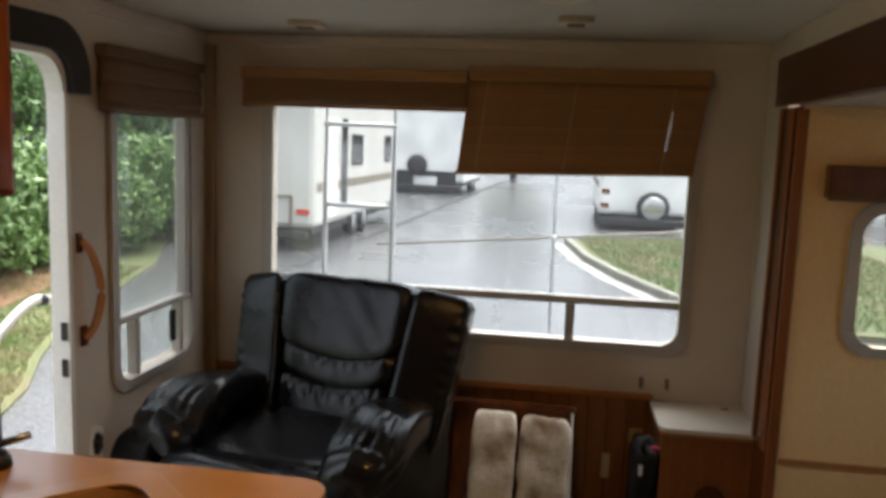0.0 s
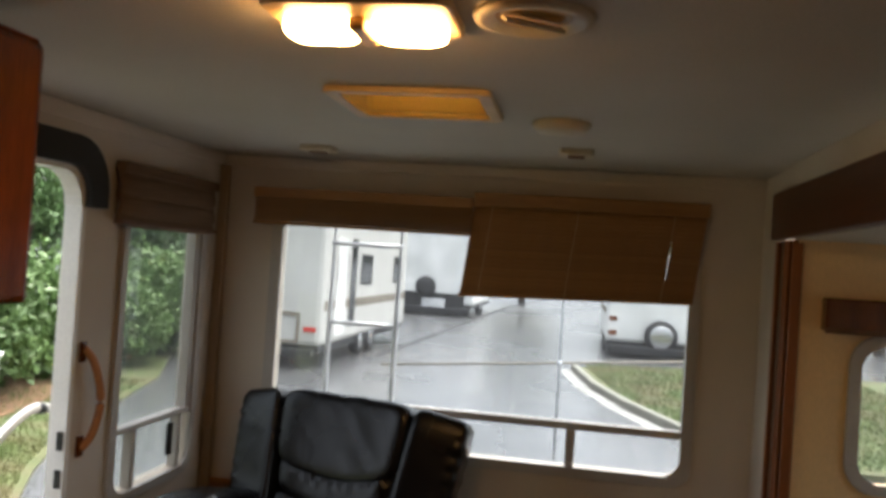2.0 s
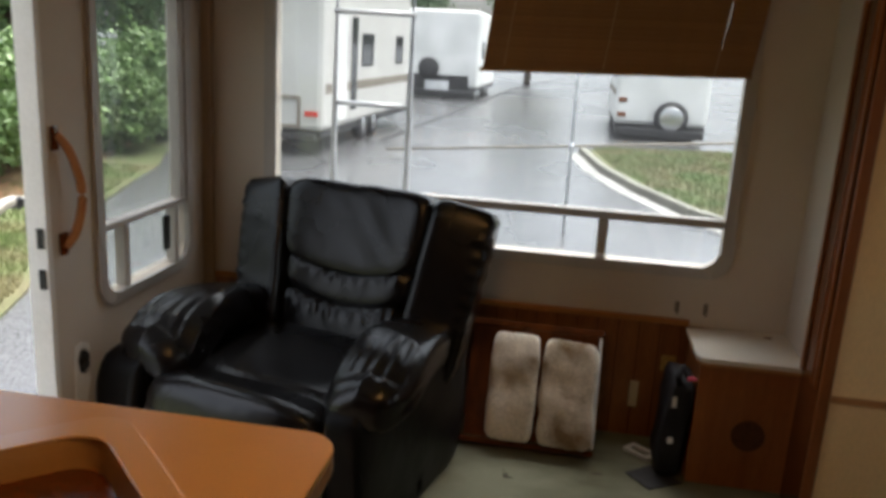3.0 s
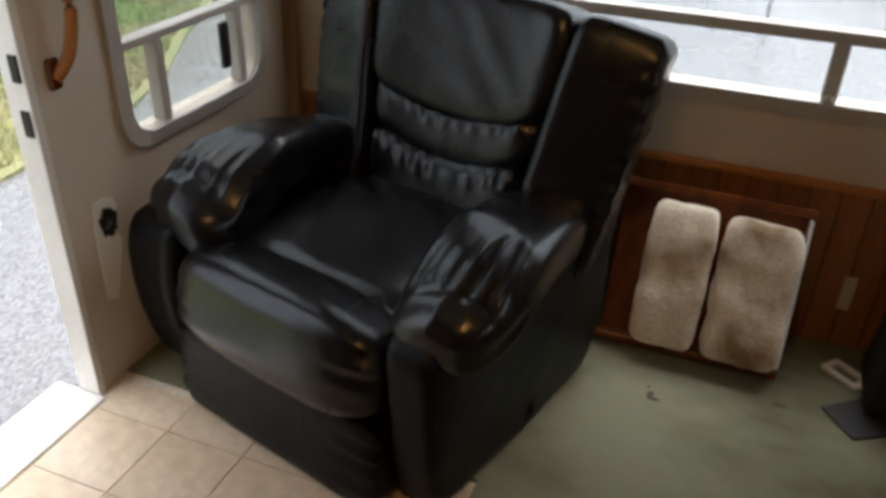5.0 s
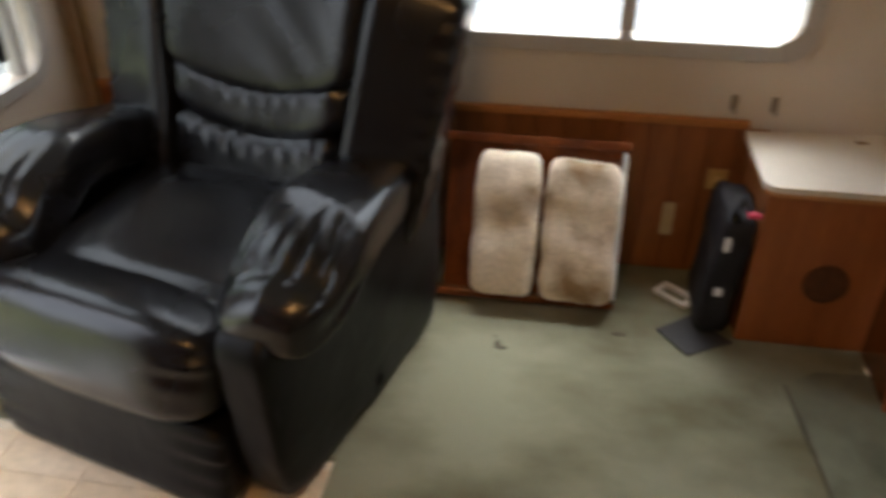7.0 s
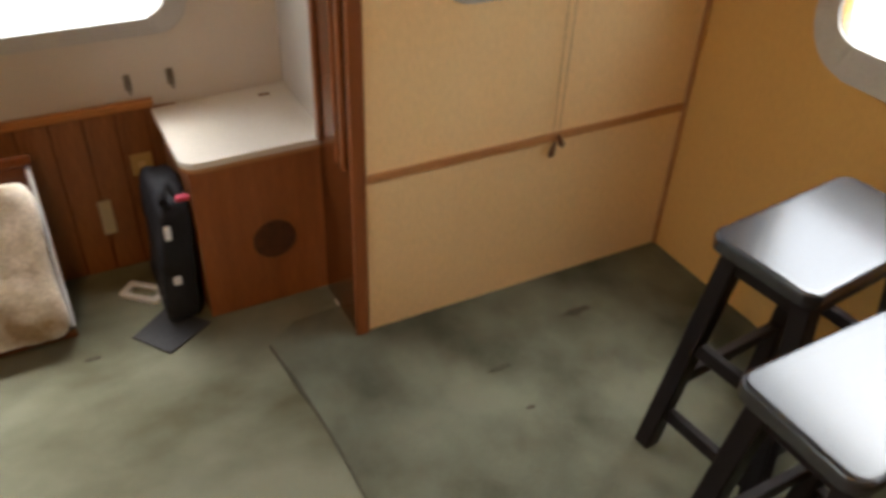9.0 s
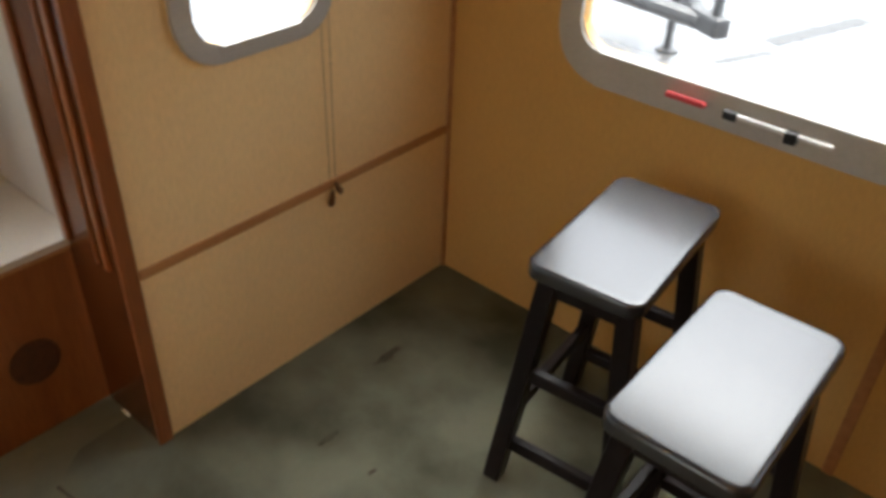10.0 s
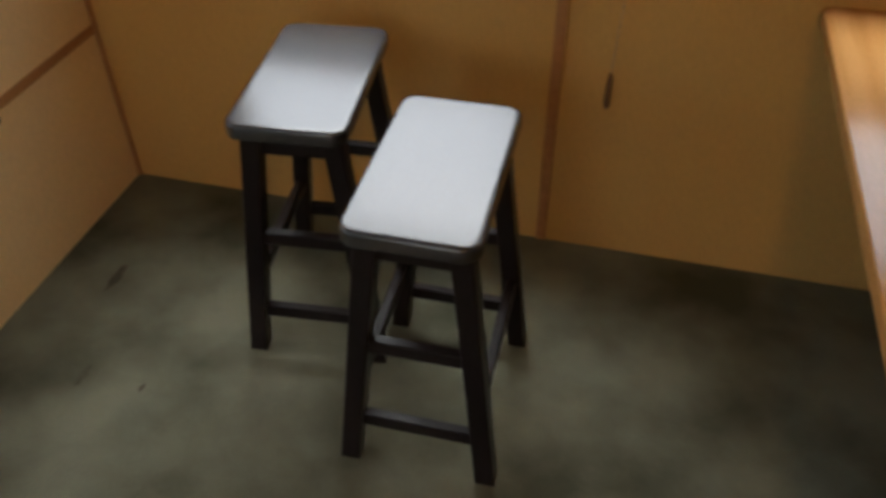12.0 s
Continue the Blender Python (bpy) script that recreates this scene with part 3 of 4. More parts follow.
part("top_rail", leaning(box(1.10, 1.68, -0.012, 0.018, 0.455, 0.482)), M_WOOD, rk, bevel=0.005)
part("bottom_rail", leaning(box(1.15, 1.672, -0.028, 0.012, 0.0, 0.022)), M_WOOD, rk, bevel=0.004)
part("back_panel", leaning(box(1.17, 1.655, 0.004, 0.014, 0.024, 0.454)), M_WOOD, rk)
part("pad", leaning(puff(0.182, 0.085, 0.405, 0.24, 30, 0.010, 3, 11, m=Matrix.Translation((1.348, -0.04, 0.232)))), M_PAD, rk, "stained beige fabric pad", smooth=True)
part("pad", leaning(puff(0.205, 0.085, 0.405, 0.24, 30, 0.010, 8, 11, m=Matrix.Translation((1.558, -0.04, 0.225)))), M_PAD, rk, "stained beige fabric pad", smooth=True)
part("side_cloth", leaning(box(1.662, 1.672, -0.03, 0.03, 0.03, 0.45)), M_PAPER, rk, "pale fabric edge", bevel=0.003)

bg = thing("black_bag", "tall black nylon bag with white tags beside the cabinet", "bag")
part("body", puff(0.088, 0.25, 0.375, 0.22, 24, 0.012, 2, 11, m=pose(1.95, 4.18, 0.195, 0, 4, 0)), M_BAG, bg, smooth=True)
part("strap", tube(smooth_path([(1.945, 4.07, 0.375), (1.935, 4.05, 0.41), (1.955, 4.09, 0.43), (1.975, 4.06, 0.405)]), 0.012, 8), M_BAG, bg, smooth=True)
part("tag", box(1.925, 1.941, 4.048, 4.054, 0.29, 0.33), M_PAPER, bg, "white paper tag", bevel=0.001)
part("tag", box(1.925, 1.945, 4.046, 4.054, 0.15, 0.172), M_PAPER, bg, "small white label", bevel=0.001)
part("ribbon", box(1.965, 1.998, 4.035, 4.052, 0.400, 0.414), M_PINK, bg, "pink ribbon", bevel=0.003)
mt = thing("rubber_mat", "small square dark rubber mat lying on the carpet", "mat")
part("mat", slab([(1.795, 4.065), (1.90, 4.15), (1.998, 4.04), (1.872, 3.962)], [], "z", 0.001, 0.007), M_MAT, mt, bevel=0.002)


# ---- blinds ----
def blind_stack():
    b = thing("venetian_blind", "raised brown wooden venetian blind stacked over the rear window", "blind", group="rear window blinds")
    part("valance", box(0.185, 1.163, 4.315, 4.326, 1.79, 1.835), M_BLIND, b, bevel=0.003)
    part("head_rail", box(0.19, 1.158, 4.328, 4.382, 1.795, 1.835), M_BLIND, b)
    first = part("slat", box(0.19, 1.16, 4.322, 4.372, 0, 0.0035), M_BLIND, b, bevel=0.0008)
    first.location.z = 1.69
    for k in range(1, 19):
        s = share("slat", first, Matrix.Translation((random.uniform(-0.003, 0.003), random.uniform(-0.002, 0.002), 1.69 + k * 0.0054)), b)
    part("bottom_rail", box(0.188, 1.162, 4.32, 4.375, 1.672, 1.688), M_BLIND, b, bevel=0.003)


def blind_drop():
    b = thing("venetian_blind", "brown wooden venetian blind half lowered and hanging askew", "blind", group="rear window blinds")
    part("valance", box(1.168, 2.135, 4.315, 4.326, 1.80, 1.86, m=pose(0, 0, 0)), M_BLIND, b, bevel=0.003)
    part("head_rail", box(1.17, 2.13, 4.328, 4.382, 1.81, 1.858), M_BLIND, b)
    first = part("slat", box(-0.48, 0.48, -0.0016, 0.0016, -0.0125, 0.0125), M_BLIND, b, bevel=0.0006)
    hb = bmesh.new()
    add_box(hb, -0.48, 0.352, -0.0016, 0.0016, -0.0125, 0.0125)
    add_box(hb, 0.359, 0.48, -0.0016, 0.0016, -0.0125, 0.0125)
    add_box(hb, 0.352, 0.359, -0.0016, 0.0016, 0.001, 0.0125)
    holed = part("slat", hb, M_BLIND, b)
    n = 20
    for k in range(n):
        f = (k + 0.5) / n
        m = pose(1.65 - 0.042 * f, 4.35, 1.80 - 0.358 * f + 0.012 * (1 - f), -14, -1.6 * f, 0)
        if k == 0:
            first.matrix_basis = m
        elif k == 6:
            holed.matrix_basis = m
        else:
            share("slat", holed if 6 < k < 15 else first, m, b)
    part("bottom_rail", box(-0.482, 0.482, -0.02, 0.02, -0.009, 0.009, m=pose(1.606, 4.35, 1.438, 0, -1.8, 0)), M_BLIND, b, bevel=0.003)
    for x in (1.25, 1.61, 2.00):
        part("ladder_cord", tube([(x, 4.331, 1.81), (x - 0.042, 4.331, 1.44)], 0.0016, 6), M_CORD, b)


blind_stack()
blind_drop()
sh = thing("roman_shade", "dark woven brown shade raised over the side window", "shade")
part("head_board", box(0.02, 0.06, 3.495, 4.235, 1.795, 1.832), M_RATTAN, sh, bevel=0.003)
for k in range(5):
    part("fold", puff(0.028, 0.735, 0.075, 0.3, 10, 0.002, k, 6, m=pose(0.036 + 0.006 * (k % 2), 3.865, 1.785 - k * 0.036)), M_RATTAN, sh, smooth=True)
part("hem_bar", box(0.022, 0.056, 3.498, 4.24, 1.612, 1.628), M_TASSEL, sh, bevel=0.003)

vl = thing("window_valance", "dark brown valance over the small slide-out window", "valance")
part("board", box(2.44, 3.03, SY1 - 0.06, SY1 - 0.001, 1.41, 1.52), M_WOOD, vl, bevel=0.005)
part("trim", box(2.437, 3.033, SY1 - 0.066, SY1 - 0.061, 1.404, 1.422), M_TASSEL, vl)
pc = thing("pull_cord", "pair of beige shade cords with wooden tassels on the cream panel", "cord")
for dx in (-0.018, 0.012):
    part("cord", tube([(2.905 + dx, SY1 - 0.012, 1.44), (2.908 + dx * 0.6, SY1 - 0.011, 0.50)], 0.0016, 6), M_CORD, pc)
part("tassel", lathe([(0.003, 0.045), (0.007, 0.03), (0.009, 0.008), (0.005, 0.0)], pose(2.89, SY1 - 0.02, 0.43, 0, 12, 0), 10), M_TASSEL, pc, smooth=True)
part("tassel", lathe([(0.003, 0.04), (0.007, 0.028), (0.009, 0.008), (0.005, 0.0)], pose(2.925, SY1 - 0.02, 0.455, 0, -25, 0), 10), M_TASSEL, pc, smooth=True)
pc = thing("pull_cord", "thin brown shade cord with tassel on the tan wall", "cord")
part("cord", tube([(SX - 0.01, 2.478, 0.80), (SX - 0.01, 2.487, 0.53)], 0.002, 6), M_CORD, pc)
part("tassel", lathe([(0.003, 0.09), (0.006, 0.07), (0.008, 0.012), (0.004, 0.0)], pose(SX - 0.012, 2.487, 0.44, 0, 0, 0), 10), M_TASSEL, pc, smooth=True)

rd = thing("red_clip", "red plastic clip lying on the window frame", "clip")
part("body", box(SX - 0.034, SX - 0.017, 3.10, 3.195, 0.788, 0.801), M_RED, rd, bevel=0.005)
part("lip", box(SX - 0.038, SX - 0.034, 3.105, 3.19, 0.798, 0.804), M_RED, rd, bevel=0.001)
pn = thing("window_latch", "white and black sliding latch on the window frame", "latch")
part("bar", box(SX - 0.03, SX - 0.017, 2.83, 3.035, 0.788, 0.798), M_PAPER, pn, bevel=0.003)
part("end", box(SX - 0.033, SX - 0.017, 3.03, 3.06, 0.782, 0.802), M_BLACK, pn, bevel=0.003)
part("knob", box(SX - 0.038, SX - 0.017, 2.90, 2.925, 0.776, 0.802), M_BLACK, pn, bevel=0.003)

# ---- recliner ----
RC = pose(0.577, 3.43, 0.0, 0, 0, -15)
rc = thing("recliner", "black leather recliner armchair with puffy arms and channelled back", "armchair", at=RC)


def ripple(c, k, along, across, seed=0.0):
    """Uneven pleats that vary along one axis and fade in and out along the other."""
    return math.sin(along * k + 2.6 * noise.noise(Vector((along * 4, across * 4, seed)))) * (0.55 + 0.9 * noise.noise(Vector((along * 11, across * 3, seed + 3))))


def arm_shape(s):
    """A pillow draped over the arm: broad and drooping in front, narrow behind, gathered at the front seam."""
    def f(c):
        y = (c.y + 0.36) / 0.72
        front = max(0.0, 1 - y / 0.42)
        inner = max(0.0, -s * c.x / 0.14)
        top = max(0.0, min(1.0, c.z / 0.05))
        gather = math.exp(-((y - 0.21) / 0.11) ** 2) * (0.35 + 0.65 * max(0.0, s * c.x / 0.10 + 0.4))
        x, z = c.x, c.z
        c.z += 0.0105 * gather * top * ripple(c, 150, x, y, s) + 0.0012 * top * ripple(c, 34, y + 0.6 * x, x, 2 + s)
        c.x += 0.007 * gather * ripple(c, 110, z, y, 5 + s)
        c.x *= 1.10 - 0.44 * y
        c.z *= 1.14 - 0.34 * y
        c.z += 0.030 * math.exp(-((y - 0.38) / 0.26) ** 2) - 0.030 * front ** 1.6 - 0.10 * front * inner - 0.09 * max(0.0, y - 0.6)
        c.z -= 0.012 * math.exp(-((y - 0.13) / 0.035) ** 2) * top
        return c
    return f


def tuck(c):
    """Gathers along the ends of the footrest roll and slack folds along it."""
    e = max(0.0, abs(c.x) / 0.315 - 0.62)
    c.y += 0.016 * e * ripple(c, 120, c.z, c.x, 1) + 0.0012 * ripple(c, 26, c.x, c.z, 4)
    c.z += 0.0012 * ripple(c, 22, c.x + c.y, c.y, 8)
    return c


def side_bm(s):
    """A stuffed side panel: bulging, rounded in front, cut low behind."""
    def f(c):
        y = (c.y + 0.40) / 0.80
        z = (c.z + 0.25) / 0.50
        c.x += s * (0.045 if s < 0 else 0.012) * math.sin(math.pi * min(1, max(0, z))) * (1.1 - 0.5 * y)
        c.y += 0.07 * max(0.0, 0.35 - z) * (1 if y < 0.5 else -1.6) - 0.02 * z * (1 - y)
        c.x += 0.003 * ripple(c, 22, c.y + c.z, c.z, 20 + s)
        return c
    return puff(0.19 if s < 0 else 0.13, 0.80, 0.49, 0.22, 40, 0.003, 3 + s, 6, f, pose(-0.435 if s < 0 else 0.368, 0.345, 0.252))


for s in (-1, 1):
    part("side_panel", side_bm(s), M_VINYL, rc, smooth=True)
    part("armrest", puff(0.27, 0.72, 0.17, 0.55, 84, 0.001, 4 + s, 6, arm_shape(s), pose(s * 0.385 - 0.014, 0.315, 0.525, 2, s * 5, s * (5 if s > 0 else -3))), M_LEATHER, rc, smooth=True)
    part("side_piping", tube(smooth_path([(s * 0.43 - 0.02, -0.03, 0.41), (s * 0.452 - 0.02, -0.048, 0.34), (s * 0.455 - 0.02, -0.045, 0.24), (s * 0.45 - 0.02, -0.03, 0.14)]), 0.0035, 6), M_VINYL, rc, smooth=True)


def seat_shape(c):
    f = max(0.0, -c.y / 0.30)
    c.z -= 0.030 * f ** 3 + 0.016 * math.exp(-((c.x / 0.16) ** 2 + (c.y / 0.18) ** 2)) + 0.0012 * ripple(c, 20, c.x + 0.4 * c.y, c.y, 9)
    c.z -= 0.010 * math.exp(-((c.y + 0.17) / 0.012) ** 2) * (c.z > 0)
    return c


part("seat", puff(0.60, 0.60, 0.17, 0.36, 64, 0.0006, 1, 7, seat_shape, pose(0, 0.25, 0.385, 4, 0, 0)), M_LEATHER, rc, smooth=True)
part("footrest", puff(0.65, 0.23, 0.25, 0.55, 64, 0.001, 6, 8, tuck, pose(-0.01, -0.018, 0.345, -12, 0, 0)), M_LEATHER, rc, smooth=True)
part("footrest_panel", puff(0.665, 0.10, 0.235, 0.28, 48, 0.001, 12, 8, tuck, pose(-0.01, -0.060, 0.128, -5, 0, 0)), M_VINYL, rc, smooth=True)
part("base", box(-0.33, 0.33, 0.06, 0.70, 0.0, 0.06), M_BLACK, rc, bevel=0.01)


def channel(w, h, sag, seed):
    """A back cushion whose upper seam sags in the middle and is gathered below it."""
    def f(c):
        u = 2 * c.x / w
        v = 2 * c.z / h
        front = max(0.0, min(1.0, -c.y / 0.05))
        c.y -= front * 0.0068 * math.exp(-((v - 0.52) / 0.26) ** 2) * ripple(c, 125, c.x, c.z * 0.4, seed) * min(1.0, 0.35 + abs(u - 0.1))
        c.y -= front * 0.0012 * ripple(c, 24, c.z + 0.3 * c.x, c.x, seed + 4)
        c.z += sag * (u * u - 0.4)
        c.y -= 0.028 * u * u * (1 if c.y < 0 else 0.2)
        return c
    return f


def head(c):
    u = 2 * c.x / 0.58
    v = 2 * c.z / 0.33
    front = max(0.0, min(1.0, -c.y / 0.05))
    c.x *= 1.0 + 0.035 * v
    c.z += 0.055 * (u * u - 0.4) * max(0.0, min(1.0, 0.5 - v)) + 0.003 * ripple(c, 26, c.x, c.y, 3) * max(0.0, v)
    c.y -= 0.020 * u * u * front - 0.0018 * front * ripple(c, 16, c.x + c.z, c.z, 6)
    return c


def wing(s):
    def f(c):
        v = c.z / 0.30
        e = max(0.0, s * c.x / 0.10 - 0.45)
        c.y += 0.012 * e * ripple(c, 115, c.z, c.x, 12 + s)
        c.x += s * 0.007 * e * ripple(c, 95, c.z, c.y, 15 + s) + s * 0.018 * v
        c.z -= 0.008 * max(0.0, v) * max(-0.3, s * c.x / 0.10)
        c.y -= 0.0015 * ripple(c, 18, c.z, c.x, 18 + s)
        return c
    return f


BK = pose(0, 0.60, 0.36, -15, 0, 0)
part("back_shell", puff(0.86, 0.14, 0.64, 0.24, 24, 0.003, 2, 6, None, BK @ pose(-0.005, 0.085, 0.235)), M_VINYL, rc, smooth=True)
part("head_cushion", puff(0.58, 0.19, 0.33, 0.30, 72, 0.001, 3, 6, head, BK @ pose(-0.005, -0.020, 0.470)), M_LEATHER, rc, smooth=True)
part("middle_cushion", puff(0.53, 0.18, 0.165, 0.55, 72, 0.001, 5, 8, channel(0.53, 0.165, 0.055, 5), BK @ pose(-0.005, -0.020, 0.270)), M_LEATHER, rc, smooth=True)
part("lumbar_cushion", puff(0.49, 0.18, 0.20, 0.50, 72, 0.001, 7, 8, channel(0.49, 0.20, 0.055, 9), BK @ pose(-0.005, -0.028, 0.125)), M_LEATHER, rc, smooth=True)
for s in (-1, 1):
    part("back_wing", puff(0.23, 0.21, 0.63, 0.22, 72, 0.001, 10 + s, 7, wing(s), BK @ pose(s * 0.365 - 0.006, -0.012, 0.302, 0, s * 3, s * 14)), M_LEATHER, rc, smooth=True)


# ---- bar stools ----
def bar_stool(m):
    st = thing("bar_stool", "black wooden saddle bar stool with a pale sheen on its seat", "stool", at=m, group="bar stools")
    bm, rows = bmesh.new(), []
    for z, g in ((0.594, 0.024), (0.594, 0.008), (0.599, 0.001), (0.605, 0.0), (0.623, 0.0), (0.6272, 0.0012), (0.6292, 0.0034), (0.63, 0.006), (0.63, 0.012)):
        rows.append([bm.verts.new((x, y, z)) for x, y in rrect(g - 0.214, 0.214 - g, g - 0.118, 0.118 - g, 0.032 - g)])
    for r0, r1 in zip(rows, rows[1:]):
        for k in range(len(r0)):
            bm.faces.new((r0[k], r0[(k + 1) % len(r0)], r1[(k + 1) % len(r0)], r1[k]))
    bm.faces.new(rows[0][::-1])
    bm.faces.new(rows[-1])
    part("seat", bm, M_SEAT, st, "glossy black seat", smooth=True)
    for sx in (-1, 1):
        for sy in (-1, 1):
            b = bmesh.new()
            add_box(b, -0.020, 0.020, -0.020, 0.020, 0, 0.595)
            for q in b.verts:
                f = q.co.z / 0.595
                q.co.x += sx * (0.192 * (1 - f) + 0.158 * f)
                q.co.y += sy * (0.143 * (1 - f) + 0.080 * f)
            part("leg", b, M_STOOL, st, bevel=0.003)
    for sx in (-1, 1):
        part("stretcher", box(sx * 0.185 - 0.011, sx * 0.185 + 0.011, -0.130, 0.130, 0.105, 0.137), M_STOOL, st, bevel=0.003)
        part("stretcher", box(sx * 0.174 - 0.011, sx * 0.174 + 0.011, -0.108, 0.108, 0.315, 0.347), M_STOOL, st, bevel=0.003)
        part("apron", box(sx * 0.160 - 0.010, sx * 0.160 + 0.010, -0.068, 0.068, 0.540, 0.592), M_STOOL, st, bevel=0.002)
    for sy in (-1, 1):
        part("stretcher", box(-0.172, 0.172, sy * 0.122 - 0.011, sy * 0.122 + 0.011, 0.195, 0.227), M_STOOL, st, bevel=0.003)
        part("apron", box(-0.146, 0.146, sy * 0.083 - 0.010, sy * 0.083 + 0.010, 0.540, 0.592), M_STOOL, st, bevel=0.002)
    return st


s2 = bar_stool(pose(2.775, 2.742, 0.004, 0, 0, 1))
copy_thing(s2, pose(3.016, 3.069, 0.004, 0, 0, 6))

# ---- table in the slide-out ----
tb = thing("dinette_table", "glossy honey wood dinette table in the slide-out", "table")
part("tabletop", slab(rrect(2.10, 3.32, 1.53, 2.10, 0.03), [], "z", 0.722, 0.75), M_TABLE, tb, bevel=0.004)
part("pedestal", tube([(2.50, 1.68, 0.03), (2.50, 1.68, 0.72)], 0.035, 16), M_BLACK, tb, smooth=True)
part("foot", lathe([(0.12, 0), (0.11, 0.02), (0.045, 0.035)], pose(2.50, 1.68, 0.004)), M_BLACK, tb, smooth=True)

# ---- kitchen ----
SK = pose(0.825, 1.99, 0.9, 0, 0, 45)


def turned(loop):
    return [tuple((SK @ Vector((u, v, 0)))[:2]) for u, v in loop]


kc = thing("kitchen_worktop", "tan laminate kitchen worktop with a rounded corner", "worktop")
lo = [(0.0, -0.6), (0.62, -0.6), (0.62, 1.0), (0.85, 1.42)]
lo += [(1.178 - 0.03 + 0.03 * math.cos(radians(a)), 1.45 + 0.03 * math.sin(radians(a))) for a in (-90, -45, 0)]
lo += [(1.178 - 0.06 + 0.06 * math.cos(radians(a)), 2.382 - 0.06 + 0.06 * math.sin(radians(a))) for a in range(0, 91, 15)] + [(0.0, 2.382)]
part("worktop", slab(lo, [turned(rrect(-0.225, 0.225, -0.225, 0.225, 0.05))], "z", 0.886, 0.90), M_KTOP, kc, bevel=0.003)
part("edge_band", slab(lo, [turned(rrect(-0.235, 0.235, -0.235, 0.235, 0.05))], "z", 0.862, 0.8855), M_HONEY, kc, "darker wood-toned edge band")
sk = thing("kitchen_sink", "tan acrylic corner sink set into the worktop", "sink")
part("rim", slab(turned(rrect(-0.255, 0.255, -0.255, 0.255, 0.06)), [turned(rrect(-0.205, 0.205, -0.205, 0.205, 0.06))], "z", 0.901, 0.91), M_SINK, sk, bevel=0.003)
bm = bmesh.new()
prev = None
for z, g in ((0.909, 0.206), (0.88, 0.20), (0.83, 0.194), (0.792, 0.182), (0.78, 0.15)):
    ring = [bm.verts.new((*p, z)) for p in turned(rrect(-g, g, -g, g, 0.055))]
    if prev:
        for k in range(len(ring)):
            bm.faces.new((prev[k], prev[(k + 1) % len(ring)], ring[(k + 1) % len(ring)], ring[k]))
    prev = ring
bm.faces.new(prev)
part("basin", bm, M_SINK, sk, smooth=True)
fc = thing("kitchen_faucet", "black kitchen faucet with a curved spout behind the sink", "faucet")
part("base", lathe([(0.032, 0), (0.03, 0.018), (0.02, 0.03)], pose(0.53, 2.29, 0.9005)), M_BLACK, fc, smooth=True)
part("spout", tube(smooth_path([(0.53, 2.29, 0.92), (0.53, 2.29, 1.08), (0.54, 2.27, 1.13), (0.575, 2.23, 1.12), (0.59, 2.21, 1.05)]), 0.012), M_BLACK, fc, smooth=True)
part("nozzle", tube([(0.59, 2.21, 1.055), (0.595, 2.205, 0.985)], 0.016), M_BLACK, fc, smooth=True)
part("lever", tube([(0.53, 2.30, 0.94), (0.58, 2.33, 0.955)], 0.008), M_CHROME, fc, smooth=True)
kb = thing("kitchen_base_cabinet", "dark cherry wood kitchen base cabinet under the worktop", "cabinet")
part("body", slab([(0.003, -0.58), (0.58, -0.58), (0.58, 1.02), (0.83, 1.47), (1.15, 1.47), (1.15, 2.35), (0.003, 2.35)], [], "z", 0.0, 0.861), M_WOOD, kb)
part("end_panel", box(1.151, 1.16, 1.50, 2.34, 0.05, 0.84), M_WOOD, kb, bevel=0.003)
uc = thing("kitchen_wall_cabinet", "dark cherry wood kitchen wall cabinet", "cabinet")
part("body", box(0.013, 0.578, -0.6, 2.30, 1.435, 1.928), M_WOOD, uc, bevel=0.004)
for k in range(5):
    part("door", box(0.580, 0.600, 1.80 - k * 0.5, 2.29 - k * 0.5, 1.425, 1.915), M_WOOD, uc, bevel=0.014)

# ---- ceiling fixtures ----
cl = thing("ceiling_lamp", "lit double ceiling lamp with amber housing and two white lenses", "ceiling lamp")
part("housing", slab(rrect(1.075, 1.395, 2.135, 2.345, 0.03), [], "z", 1.955, 1.979), M_AMBER, cl, bevel=0.006)
part("bridge", box(1.215, 1.245, 2.20, 2.318, 1.932, 1.9545), M_AMBER, cl, bevel=0.006)
for x in (1.152, 1.310):
    part("lens", puff(0.128, 0.098, 0.040, 0.5, 20, m=pose(x, 2.262, 1.948)), M_LAMP, cl, "glowing white lens", smooth=True)
hv = thing("roof_hatch", "amber roof hatch recessed in the ceiling", "roof hatch")
part("frame", slab(rrect(0.955, 1.385, 2.845, 3.22, 0.03), [rrect(0.99, 1.35, 2.88, 3.185, 0.02)], "z", 1.962, 1.979), M_AMBER, hv, bevel=0.005)
part("well", slab(rrect(0.980, 1.360, 2.870, 3.195, 0.02), [rrect(0.988, 1.352, 2.878, 3.187, 0.018)], "z", 1.981, 2.09), M_AMBER, hv)
part("lid", box(0.975, 1.365, 2.865, 3.20, 2.091, 2.10), M_HATCH, hv, bevel=0.003)
part("cross_bar", box(0.99, 1.35, 3.02, 3.04, 2.03, 2.05), M_AMBER, hv, bevel=0.003)
rv = thing("ceiling_vent", "round ivory ceiling vent with a tilted flap", "ceiling vent")
part("ring", lathe([(0.065, 0), (0.085, -0.014), (0.10, -0.010), (0.105, 0)], pose(1.52, 2.27, 1.979)), M_IVORY, rv, smooth=True)
part("throat", lathe([(0.066, -0.002), (0.064, -0.003), (0.01, -0.0035)], pose(1.52, 2.27, 1.979)), M_YELLOW, rv)
